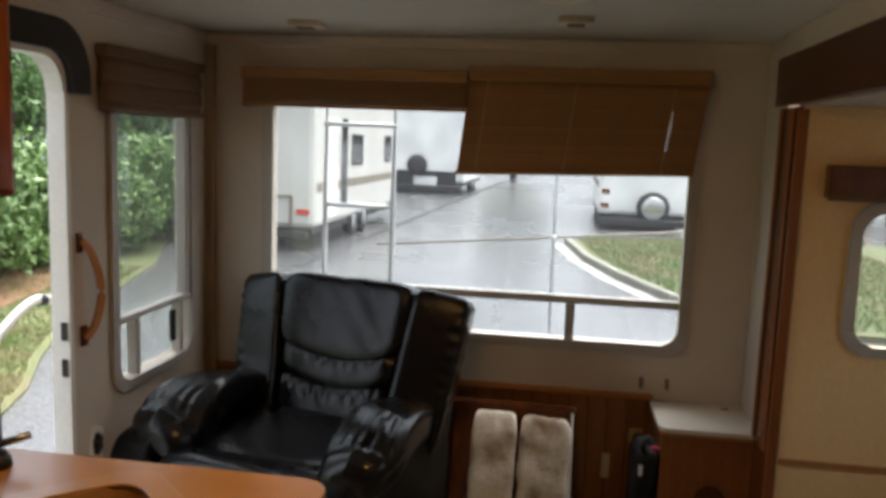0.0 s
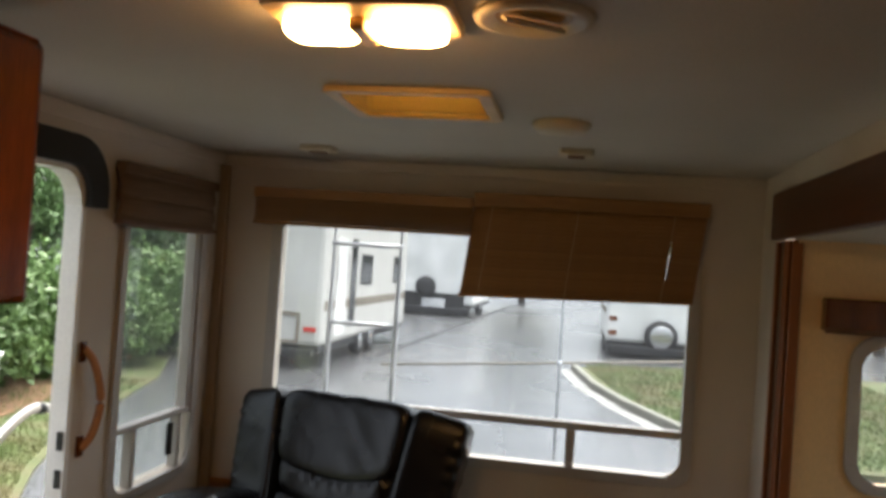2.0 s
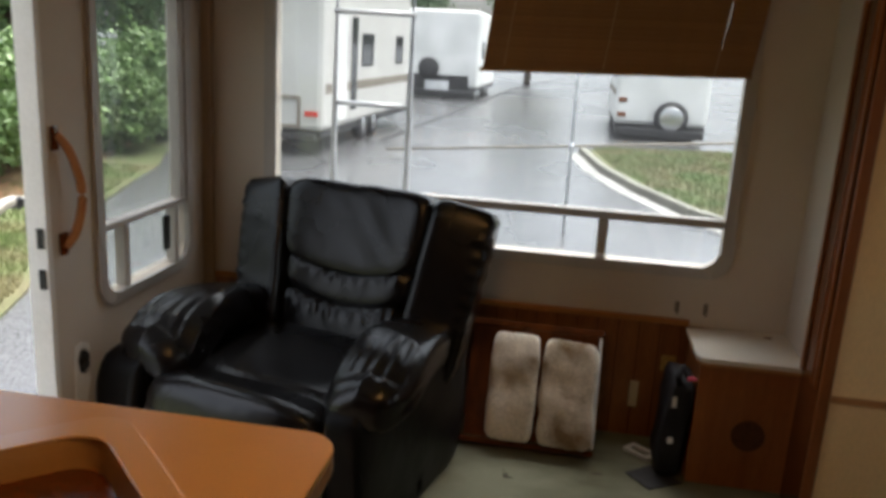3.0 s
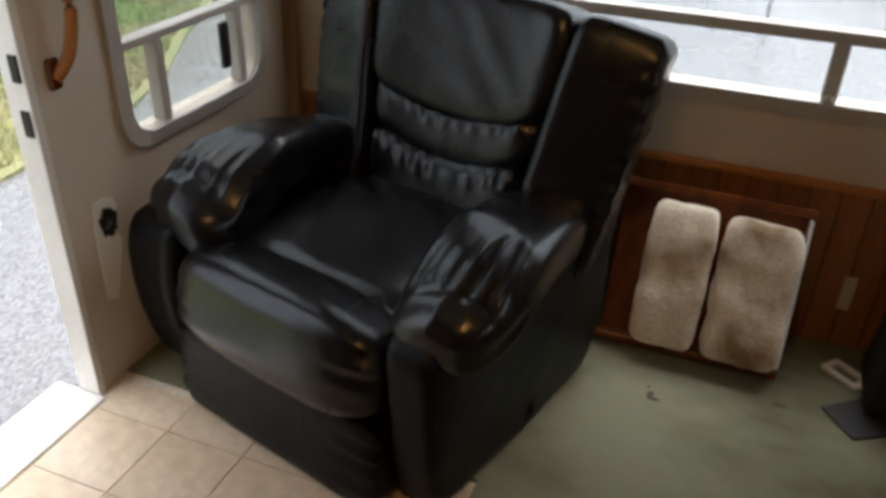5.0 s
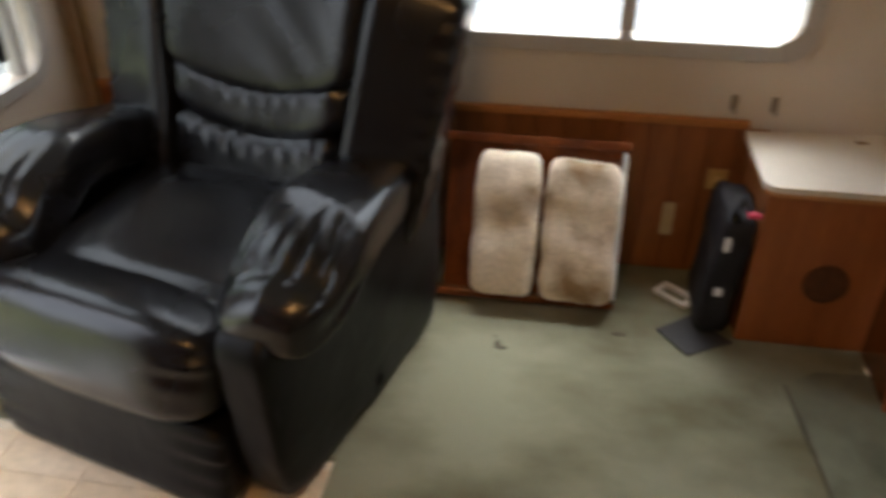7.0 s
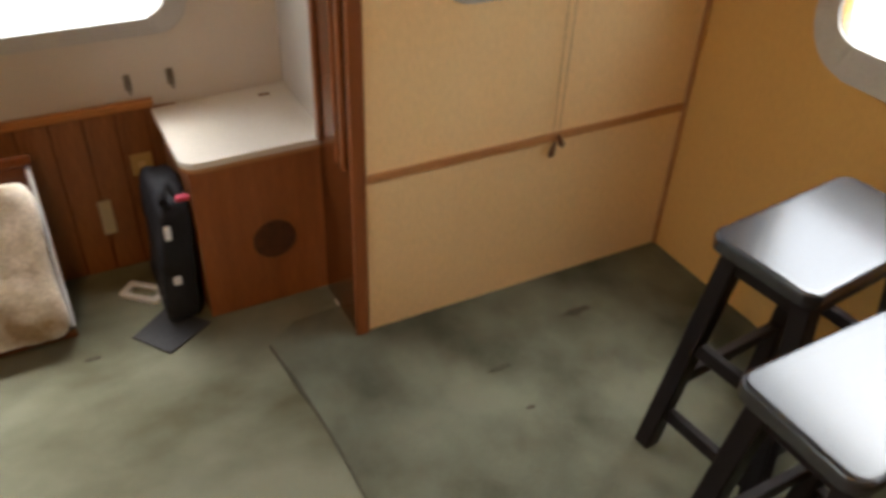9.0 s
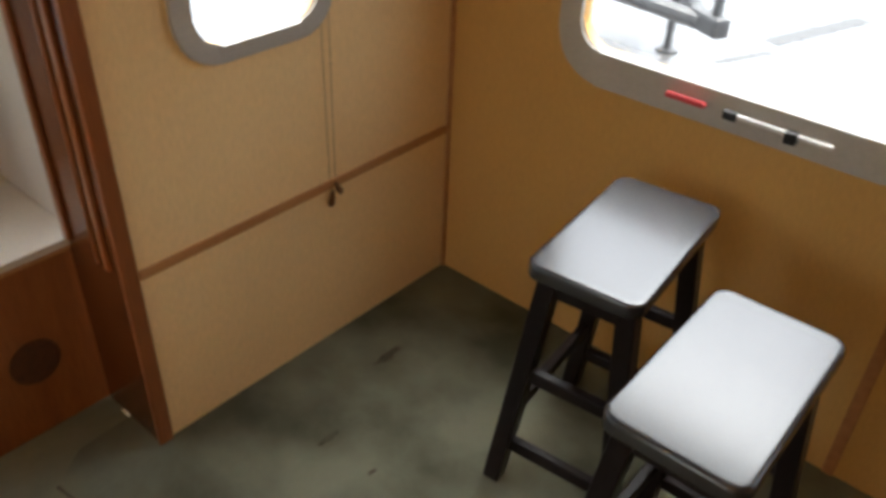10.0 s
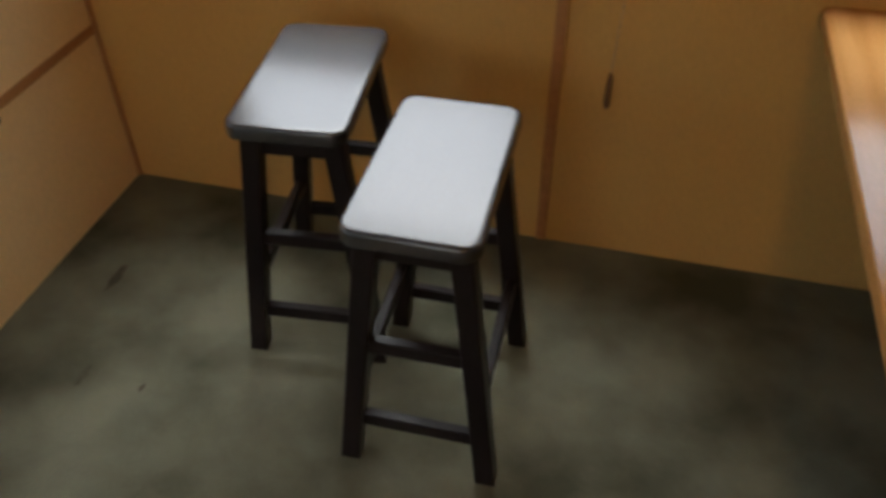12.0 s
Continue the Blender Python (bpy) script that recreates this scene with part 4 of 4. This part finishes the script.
part("flap", box(-0.058, 0.058, -0.011, 0.011, -0.003, 0.003, m=pose(1.52, 2.27, 1.965, 30, 0, 35)), M_IVORY, rv, bevel=0.001)
for i, (x, y, w) in enumerate(((0.58, 3.99, 0.13), (1.59, 3.81, 0.12))):
    sk2 = thing("ceiling_speaker", "small square ivory ceiling fitting near the rear wall", "ceiling fitting", group="ceiling fittings")
    part("base", slab(rrect(x - w / 2, x + w / 2, y - 0.05, y + 0.05, 0.012), [], "z", 1.957, 1.979), M_IVORY, sk2, bevel=0.004)
    part("grille", box(x - w / 4, x + w / 4, y - 0.03, y + 0.02, 1.951, 1.9565), M_TASSEL, sk2, bevel=0.002)
sd = thing("smoke_detector", "round ivory smoke detector on the ceiling", "smoke detector")
part("base", lathe([(0.07, 0), (0.085, 0.018), (0.085, 0.028)], pose(1.547, 3.28, 1.951)), M_IVORY, sd, smooth=True)
part("cap", lathe([(0.03, 0), (0.04, 0.004)], pose(1.547, 3.28, 1.9465)), M_IVORY, sd)

# ---- outside ----
GZ = -0.85
part("ground", box(-200, 200, -200, 300, GZ - 0.2, GZ), M_ASPHALT, label="wet grey asphalt yard", kind="structure", category="ground")
part("lawn", slab([(-60, -40), (-3.4, -40), (-2.6, 3.0), (-2.85, 6.6), (-3.17, 7.5), (-3.7, 8.45), (-4.3, 9.8), (-5.2, 12.9), (-5.6, 14.4), (-6.3, 16.0), (-8.0, 20), (-60, 20)], [], "z", GZ, GZ + 0.03), M_GRASS, label="green lawn beside the asphalt", kind="structure", category="lawn")
part("mulch_bed", slab([(-60, 4), (-5.3, 9.0), (-5.8, 11.5), (-6.7, 14.5), (-8.2, 19.5), (-60, 19.5)], [], "z", GZ + 0.031, GZ + 0.05), M_MULCH, label="brown leaf litter under the hedge", kind="structure", category="mulch")
isl = [(1.75, 21.0), (2.18, 18.0), (2.72, 15.9), (3.42, 13.9), (4.7, 12.0), (12.0, 12.0), (12.0, 23.6), (4.9, 22.8), (2.5, 21.9)]
part("lawn_island", slab(isl, [], "z", GZ, GZ + 0.08), M_GRASS, label="patchy grass island behind a concrete kerb", kind="structure", category="lawn")


def blades(name, label, spots, size, seed, inside):
    """Short grass blades scattered over a lawn: spots are (x0, x1, y0, y1, count, top), kept where inside(x, y) holds."""
    g = np.random.default_rng(seed)
    verts, faces = [], []
    for x0, x1, y0, y1, n, z in spots:
        for i in range(n):
            x, y, a = g.uniform(x0, x1), g.uniform(y0, y1), g.uniform(0, 6.28)
            if not inside(x, y):
                continue
            h, w, b = size * g.uniform(0.5, 1.3), size * 0.14, g.uniform(-0.6, 0.6) * size
            k = len(verts)
            verts += [(x - w * math.cos(a), y - w * math.sin(a), z), (x + w * math.cos(a), y + w * math.sin(a), z), (x + b * math.sin(a), y - b * math.cos(a), z + h)]
            faces.append((k, k + 1, k + 2))
    me = bpy.data.meshes.new(name)
    me.from_pydata(verts, [], faces)
    me.materials.append(M_BLADE)
    return tagged(new(name, me), label, "grass", kind="stuff")


def on_lawn(x, y):
    return x < np.interp(y, (3.0, 6.6, 7.5, 8.45, 9.8, 12.9, 14.4), (-2.68, -2.93, -3.25, -3.8, -4.4, -5.3, -5.7))


def on_island(x, y):
    return x > np.interp(y, (12.0, 13.9, 15.9, 18.0, 21.0), (4.85, 3.6, 2.9, 2.35, 1.95)) and y < 21.6 + 0.35 * (x - 2)


blades("grass", "short patchy grass beside the wet asphalt", [(-5.5, -2.65, 3.0, 9.5, 40000, GZ + 0.03), (-7.0, -4.2, 9.0, 14.0, 12000, GZ + 0.03)], 0.055, 3, on_lawn)
blades("grass", "short dry grass on the kerbed island", [(1.9, 8.5, 12.2, 23.0, 40000, GZ + 0.08)], 0.07, 8, on_island)
kr = thing("kerb", "pale concrete kerb round the grass island", "kerb", kind="structure")
for a, b in zip(isl[:4], isl[1:5]):
    a, b = Vector((*a, 0)), Vector((*b, 0))
    d = (b - a).normalized()
    nrm = Vector((-d.y, d.x, 0)) * -0.15
    q = [a, b - d * 0.01, b - d * 0.01 + nrm, a + nrm]
    part("kerb_stone", slab([(p.x, p.y) for p in q], [], "z", GZ - 0.02, GZ + 0.15), M_KERB, kr, bevel=0.02)
    q = [a + nrm * 1.03, b - d * 0.01 + nrm * 1.03, b - d * 0.01 + nrm * 3.0, a + nrm * 3.0]
    part("gutter_slab", slab([(p.x, p.y) for p in q], [], "z", GZ - 0.02, GZ + 0.008), M_GUTTER, kr, "pale concrete gutter")
for a, b, w in (((-2.95, 20.3), (-2.2, 49.0), 0.24), ((-2.2, 49.0), (0.3, 75.0), 0.3), ((-3.3, 19.6), (-1.9, 20.1), 0.18), ((8.5, 4.62), (9.7, 4.25), 0.16), ((7.76, 4.79), (8.3, 4.58), 0.06)):
    a, b = Vector((*a, 0)), Vector((*b, 0))
    d = (b - a).normalized()
    nrm = Vector((-d.y, d.x, 0)) * w
    part("tar_seam", slab([(p.x, p.y) for p in (a, b, b + nrm, a + nrm)], [], "z", GZ, GZ + 0.004), M_TAR, kind="structure")


def wheel(parent, x, y, r, ax="x"):
    rot = pose(x, y, GZ + r, 0, 90, 0) if ax == "x" else pose(x, y, 0, 90, 0, 0)
    t = part("wheel", lathe([(r * 0.55, -0.1), (r * 0.9, -0.11), (r, -0.07), (r, 0.07), (r * 0.9, 0.11), (r * 0.55, 0.1)], rot, 28), M_TYRE, parent, "black tyre", smooth=True)
    part("rim", lathe([(r * 0.2, -0.118), (r * 0.5, -0.108), (r * 0.56, -0.06), (r * 0.56, 0.06), (r * 0.5, 0.108), (r * 0.2, 0.118)], rot, 20), M_CHROME, t, "silver rim", smooth=True)
    return t


def trailer(label, x0, x1, y0, y1, z0, z1, skin, wheels, side, name="travel_trailer"):
    """A trailer body with rounded edges, a belt line, windows and wheels; side is where the facing wall lies."""
    t = thing(name, label, "trailer", group="parked trailers")
    b = box(x0, x1, y0, y1, z0, z1)
    body = part("body", b, skin, t, bevel=0.12)
    part("skirt", box(x0 + 0.05, x1 - 0.05, y0 + 0.05, y1 - 0.05, z0 - 0.12, z0 - 0.001), M_BLACK, t)
    for y in wheels:
        wheel(t, x1 - 0.12 if side > 0 else x0 + 0.12, y, 0.36)
        wheel(t, x0 + 0.12 if side > 0 else x1 - 0.12, y, 0.36)
    xs = x1 if side > 0 else x0
    e = 0.012 * side
    for y, w in ((y0 + 1.3, 0.8), (y0 + 3.4, 1.1), (y1 - 1.4, 0.9)):
        lo_, hi = sorted((xs + 0.001 * side, xs + e))
        wn = part("window", slab(rrect(y - w / 2, y + w / 2, z0 + 1.25, z0 + 2.0, 0.08), [rrect(y - w / 2 + 0.05, y + w / 2 - 0.05, z0 + 1.3, z0 + 1.95, 0.06)], "x", lo_, hi), M_BLACK, t)
        part("pane", slab(rrect(y - w / 2 + 0.052, y + w / 2 - 0.052, z0 + 1.302, z0 + 1.948, 0.06), [], "x", *sorted((xs + 0.001 * side, xs + 0.005 * side))), M_DARKGL, wn)
    part("stripe", slab(rect(y0 + 0.15, y1 - 0.15, z0 + 0.75, z0 + 0.95), [], "x", *sorted((xs + 0.001 * side, xs + 0.006 * side))), M_GREY, t, "grey side stripe")
    return t


t1 = trailer("large cream travel trailer parked on the wet yard", -6.0, -3.52, 17.1, 25.3, -0.38, 2.9, M_BEIGE, (20.4, 21.4), 1)
part("tail_lamp", box(-3.89, -3.62, 17.07, 17.099, -0.08, 0.03), M_LENS, t1, "red tail lamp", bevel=0.008)
part("hatch_panel", slab(rrect(-5.2, -3.98, -0.33, 0.32, 0.05), [rrect(-5.13, -4.05, -0.26, 0.25, 0.04)], "y", 17.07, 17.099), M_GREY, t1, "grey hatch frame")
part("entry_door", slab(rrect(18.0, 18.75, -0.2, 1.95, 0.08), [], "x", -3.519, -3.505), M_COACH, t1, "white entry door")
part("door_window", slab(rrect(19.1, 19.55, -0.05, 1.95, 0.05), [], "x", -3.519, -3.50), M_DARKGL, t1)
part("bumper", box(-5.9, -3.62, 16.9, 17.05, -0.56, -0.42), M_BLACK, t1, bevel=0.02)
t2 = trailer("white travel trailer seen from behind on the wet yard", -6.45, -2.9, 37.0, 44.0, -0.35, 2.9, M_COACH, (40.0, 41.0), 1)
part("licence_plate", box(-5.2, -4.15, 36.93, 36.95, -0.58, -0.08), M_PAPER, t2, "blank white plate", bevel=0.02)
part("rear_bumper", box(-6.4, -3.0, 36.6, 36.98, -0.74, -0.47), M_BLACK, t2, bevel=0.03)
sw = part("spare_wheel", lathe([(0.2, -0.1), (0.42, -0.11), (0.46, -0.05), (0.46, 0.05), (0.2, 0.1)], pose(-5.05, 36.85, 0.42, 90, 0, 0), 28), M_TYRE, t2, "black spare wheel", smooth=True)
# black sheet put in for the shadow round the plate
part("rear_shadow", box(-6.2, -3.3, 36.955, 36.995, -0.46, 0.16), M_BLACK, t2, "dark sheet for the shadow on the lower rear wall")
t3 = trailer("white camper trailer with a spare wheel on the back", 2.52, 5.1, 25.2, 31.0, -0.42, 2.2, M_COACH, (28.0,), -1)
sw = part("spare_wheel", lathe([(0.2, -0.1), (0.40, -0.11), (0.47, -0.05), (0.47, 0.05), (0.2, 0.1)], pose(4.08, 25.05, -0.19, 90, 0, 0), 28), M_TYRE, t3, "black spare wheel", smooth=True)
part("wheel_cover", lathe([(0.05, -0.128), (0.30, -0.122), (0.33, -0.112)], pose(4.08, 25.05, -0.19, -90, 0, 0), 24), M_CHROME, sw, "silver wheel cover", smooth=True)
part("bumper", box(2.65, 5.0, 24.85, 25.15, -0.72, -0.5), M_BLACK, t3, bevel=0.03)
for z in (0.25, -0.16):
    part("tail_lamp", box(2.60, 2.84, 25.17, 25.199, z - 0.07, z + 0.07), M_LENS2, t3, "dark amber tail lamp", bevel=0.02)
part("chassis", box(2.6, 5.0, 25.24, 30.9, -0.70, -0.545), M_BLACK, t3, "dark chassis rail")
hm = thing("parked_trailer_frame", "dark trailer coupling and frame parked beside the window", "trailer")
for s in (-1, 1):
    part("tongue_rail", tube([(0, s * 0.02, -0.3), (2.0, s * 0.75, -0.27)], 0.06), M_BLACK, hm)
    part("frame", box(2.2, 5.2, s * 0.75 - 0.06, s * 0.75 + 0.06, -0.36, -0.2), M_BLACK, hm, bevel=0.02)
part("coupler", box(-0.22, 0.12, -0.06, 0.06, -0.36, -0.22), M_BLACK, hm, bevel=0.03)
part("lock", tube([(-0.12, 0, -0.22), (-0.12, 0, -0.10)], 0.035), M_BLACK, hm)
part("cross_beam", box(2.0, 2.19, -0.95, 0.95, -0.36, -0.2), M_BLACK, hm, bevel=0.02)
part("battery_box", box(0.75, 1.25, -0.24, 0.24, -0.25, 0.02), M_BLACK, hm, bevel=0.03)
part("jack", tube([(0.80, -0.36, GZ + 0.004), (0.80, -0.36, 0.1)], 0.035), M_BLACK, hm)
part("jack_foot", lathe([(0.09, 0), (0.08, 0.02), (0.035, 0.03)], pose(0.80, -0.36, GZ + 0.001)), M_BLACK, hm)
hm.matrix_world = pose(7.0, 4.68, 0, 0, 0, 62)
ld = thing("rear_ladder", "aluminium ladder fixed outside the rear wall", "ladder")
for x in (0.485, 0.805):
    part("rail", tube([(x, 4.60, 2.6), (x, 4.60, 1.2), (x, 4.595, 0.62), (x, 4.565, 0.56), (x, 4.465, 0.55)], 0.013), M_ALU, ld, smooth=True)
for z in (1.24, 1.61, 1.96, 2.3):
    part("rung", tube([(0.475, 4.60, z), (0.815, 4.60, z)], 0.011), M_ALU, ld, smooth=True)
po = thing("sign_post", "thin grey metal post standing on the yard", "post")
part("post", tube([(1.455, 12.0, GZ), (1.455, 12.0, 3.2)], 0.022), M_ALU, po, smooth=True)
part("collar", tube([(1.455, 12.0, 0.26), (1.455, 12.0, 0.34)], 0.034), M_ALU, po, smooth=True)
wr = thing("guy_cable", "thin grey cable strung across the yard from the post", "cable")
part("strand", tube([(-1.0, 12.0, 0.075), (1.42, 12.0, 0.298), (5.2, 12.0, 0.66)], 0.017, 8), M_GREY, wr, smooth=True)


# ---- hedge and trees ----
def leaves(n, rx, ry, rz, size, seed, shell=0.55):
    """A cloud of small leaves filling an uneven crown."""
    rng = np.random.default_rng(seed)
    verts, faces = [], []
    for i in range(n):
        d = rng.normal(size=3)
        d /= np.linalg.norm(d)
        k = 0.72 + 0.28 * noise.noise(Vector(d * 2.1) + Vector((seed, 0, 0))) + 0.18 * noise.noise(Vector(d * 5.0))
        r = (shell + (1 - shell) * rng.random()) * k
        c = Vector((d[0] * rx * r, d[1] * ry * r, d[2] * rz * r))
        q = Euler(rng.uniform(0, 6.28, 3)).to_matrix()
        s = size * rng.uniform(0.6, 1.3)
        base = len(verts)
        for u, v, w in ((-0.5, 0, 0), (0, 0.28, 0.08), (0.5, 0, 0), (0, -0.28, 0.08)):
            verts.append(tuple(c + q @ Vector((u * s, v * s, w * s))))
        faces += [(base, base + 1, base + 2), (base, base + 2, base + 3)]
    me = bpy.data.meshes.new("leaves")
    me.from_pydata(verts, [], faces)
    return me


def plant(name, label, crown_mesh, m, trunk_h, trunk_r, material, group):
    t = thing(name, label, "tree" if name == "tree" else "bush", at=m, group=group)
    zc = trunk_h
    path = [(0, 0, 0), (0.05, 0.02, zc * 0.4), (-0.03, 0.05, zc * 0.8), (0, 0, zc * 1.25)]
    part("trunk", tube(smooth_path(path, 4), [trunk_r * (1 - 0.6 * k / 12) for k in range(13)], 9), M_BARK, t, smooth=True)
    for k in range(5):
        a = k * 1.3
        part("limb", tube([(0, 0, zc * (0.55 + 0.1 * k)), (math.cos(a) * zc * 0.25, math.sin(a) * zc * 0.25, zc * (0.8 + 0.12 * k)), (math.cos(a) * zc * 0.5, math.sin(a) * zc * 0.5, zc * (0.95 + 0.14 * k))],
                          [trunk_r * 0.5, trunk_r * 0.35, trunk_r * 0.12], 7), M_BARK, t, smooth=True)
    cr = new("crown", crown_mesh)
    cr.parent = t
    cr.location.z = zc * 1.35
    if not crown_mesh.materials:
        crown_mesh.materials.append(material)
    return t


bush_mesh = [leaves(5200, 1.5, 1.5, 1.35, 0.15, 11 + k, 0.5) for k in range(2)]
tree_mesh = [leaves(9000, 3.4, 3.4, 4.2, 0.24, 31 + k, 0.35) for k in range(2)]
rng = random.Random(5)
spots = [(-6.9, 9.3), (-7.1, 11.4), (-7.3, 13.3), (-7.0, 15.4), (-7.5, 17.4), (-8.0, 19.6), (-8.6, 21.8), (-7.4, 7.2), (-8.0, 5.0), (-9.2, 10.4), (-9.4, 14.2), (-9.0, 24.0), (-9.3, 26.5)]
for k, (x, y) in enumerate(spots):
    s = rng.uniform(0.85, 1.15)
    m = pose(x, y, GZ, 0, 0, rng.uniform(0, 360)) @ Matrix.Scale(s, 4)
    plant("bush", "broad green leafy shrub in the hedge", bush_mesh[k % 2], m, 0.75, 0.06, M_LEAF, "hedge shrubs")
for k, (x, y) in enumerate([(-15.5, 24), (-13.5, 17.5), (-19, 13), (-15.5, 31), (-16, 40), (-9, 52), (-2, 56), (6, 60), (14, 50), (16, 40), (13, 34), (-16, 47)]):
    s = rng.uniform(0.9, 1.25)
    m = pose(x, y, GZ, 0, 0, rng.uniform(0, 360)) @ Matrix.Scale(s, 4)
    plant("tree", "tall dark green leafy tree behind the yard", tree_mesh[k % 2], m, 3.2, 0.22, M_LEAF2, "trees round the yard")
uq = thing("utility_box", "weathered white post beside the hedge", "post")
part("body", box(-5.75, -5.5, 9.95, 10.2, GZ, 0.0), M_JAMB, uq, bevel=0.03)
part("cap", box(-5.78, -5.47, 9.92, 10.23, 0.001, 0.05), M_JAMB, uq, bevel=0.02)

# ---- loose marks on the carpet ----
for x, y, a, b in ((2.93, 3.652, 0.05, 0.012), (1.36, 3.93, 0.009, 0.022), (1.372, 3.918, 0.015, 0.007), (1.35, 3.965, 0.005, 0.004), (1.69, 4.03, 0.020, 0.007), (2.62, 3.55, 0.03, 0.008), (2.62, 3.40, 0.012, 0.005)):
    lp = []
    for k in range(48):
        g = k * 2 * math.pi / 48
        r = 1 + 0.4 * noise.noise(Vector((math.cos(g) * 1.6 + x * 9, math.sin(g) * 1.6, y))) + 0.3 * noise.noise(Vector((math.cos(g) * 6, math.sin(g) * 6, x)))
        lp.append((x + a * r * math.cos(g), y + b * r * math.sin(g)))
    part("carpet_stain", slab(lp, [], "z", 0.0005, 0.0045 if x > 2.155 else 0.0015), M_STAIN, label="dark stain on the worn carpet", kind="structure", category="stain")

for pts in ([(2.152, 2.2), (2.158, 2.7), (2.15, 3.2), (2.148, 3.5), (2.132, 3.7), (2.112, 3.885)],):
    p = smooth_path([(x, y, 0) for x, y in pts], 8)
    one, two = [], []
    for k, q in enumerate(p):
        d = (p[min(k + 1, len(p) - 1)] - p[max(k - 1, 0)]).normalized()
        w = 0.0035 + 0.004 * noise.noise(q * 9)
        one.append((q.x - d.y * w, q.y + d.x * w))
        two.append((q.x + d.y * w, q.y - d.x * w))
    part("carpet_seam", slab(one + two[::-1], [], "z", 0.0004, 0.0042), M_STAIN, label="dark worn seam between the carpets", kind="structure", category="seam")

# ---- planks and tiles ----
pl = part("plank", box(0, 0.077, REAR - 0.013, REAR - 0.0065, 0.004, 0.49), M_PLANK, wc, bevel=0.002)
pl.location.x = 0.035
for k in range(1, 25):
    share("plank", pl, Matrix.Translation((0.035 + k * 0.081, 0, 0)), wc)
fl = thing("tile_floor", "beige vinyl tile floor by the doorway", "tiles", kind="structure")
tile = None
for i in range(5):
    for j in range(14):
        x, y = 0.036 + i * 0.2205 - 0.0005, 3.296 - 0.2205 * j - 0.218
        x1 = min(0.218, 1.028 - x)
        if i == 0 and tile is None:
            tile = part("tile", box(0, 0.218, 0, 0.218, -0.0055, -0.001), M_TILE, fl, bevel=0.0008)
            tile.location = (x, y, 0)
        elif x1 > 0.2:
            share("tile", tile, Matrix.Translation((x, y, 0)), fl)
        else:
            share("tile", tile, Matrix.Translation((x, y, 0)) @ Matrix.Diagonal((x1 / 0.218, 1, 1, 1)), fl)
    share("tile", tile, Matrix.Translation((0.0355 + i * 0.2205, 3.2985, 0)) @ Matrix.Diagonal((min(1, (1.028 - 0.0355 - i * 0.2205) / 0.218), 0.55, 1, 1)), fl)
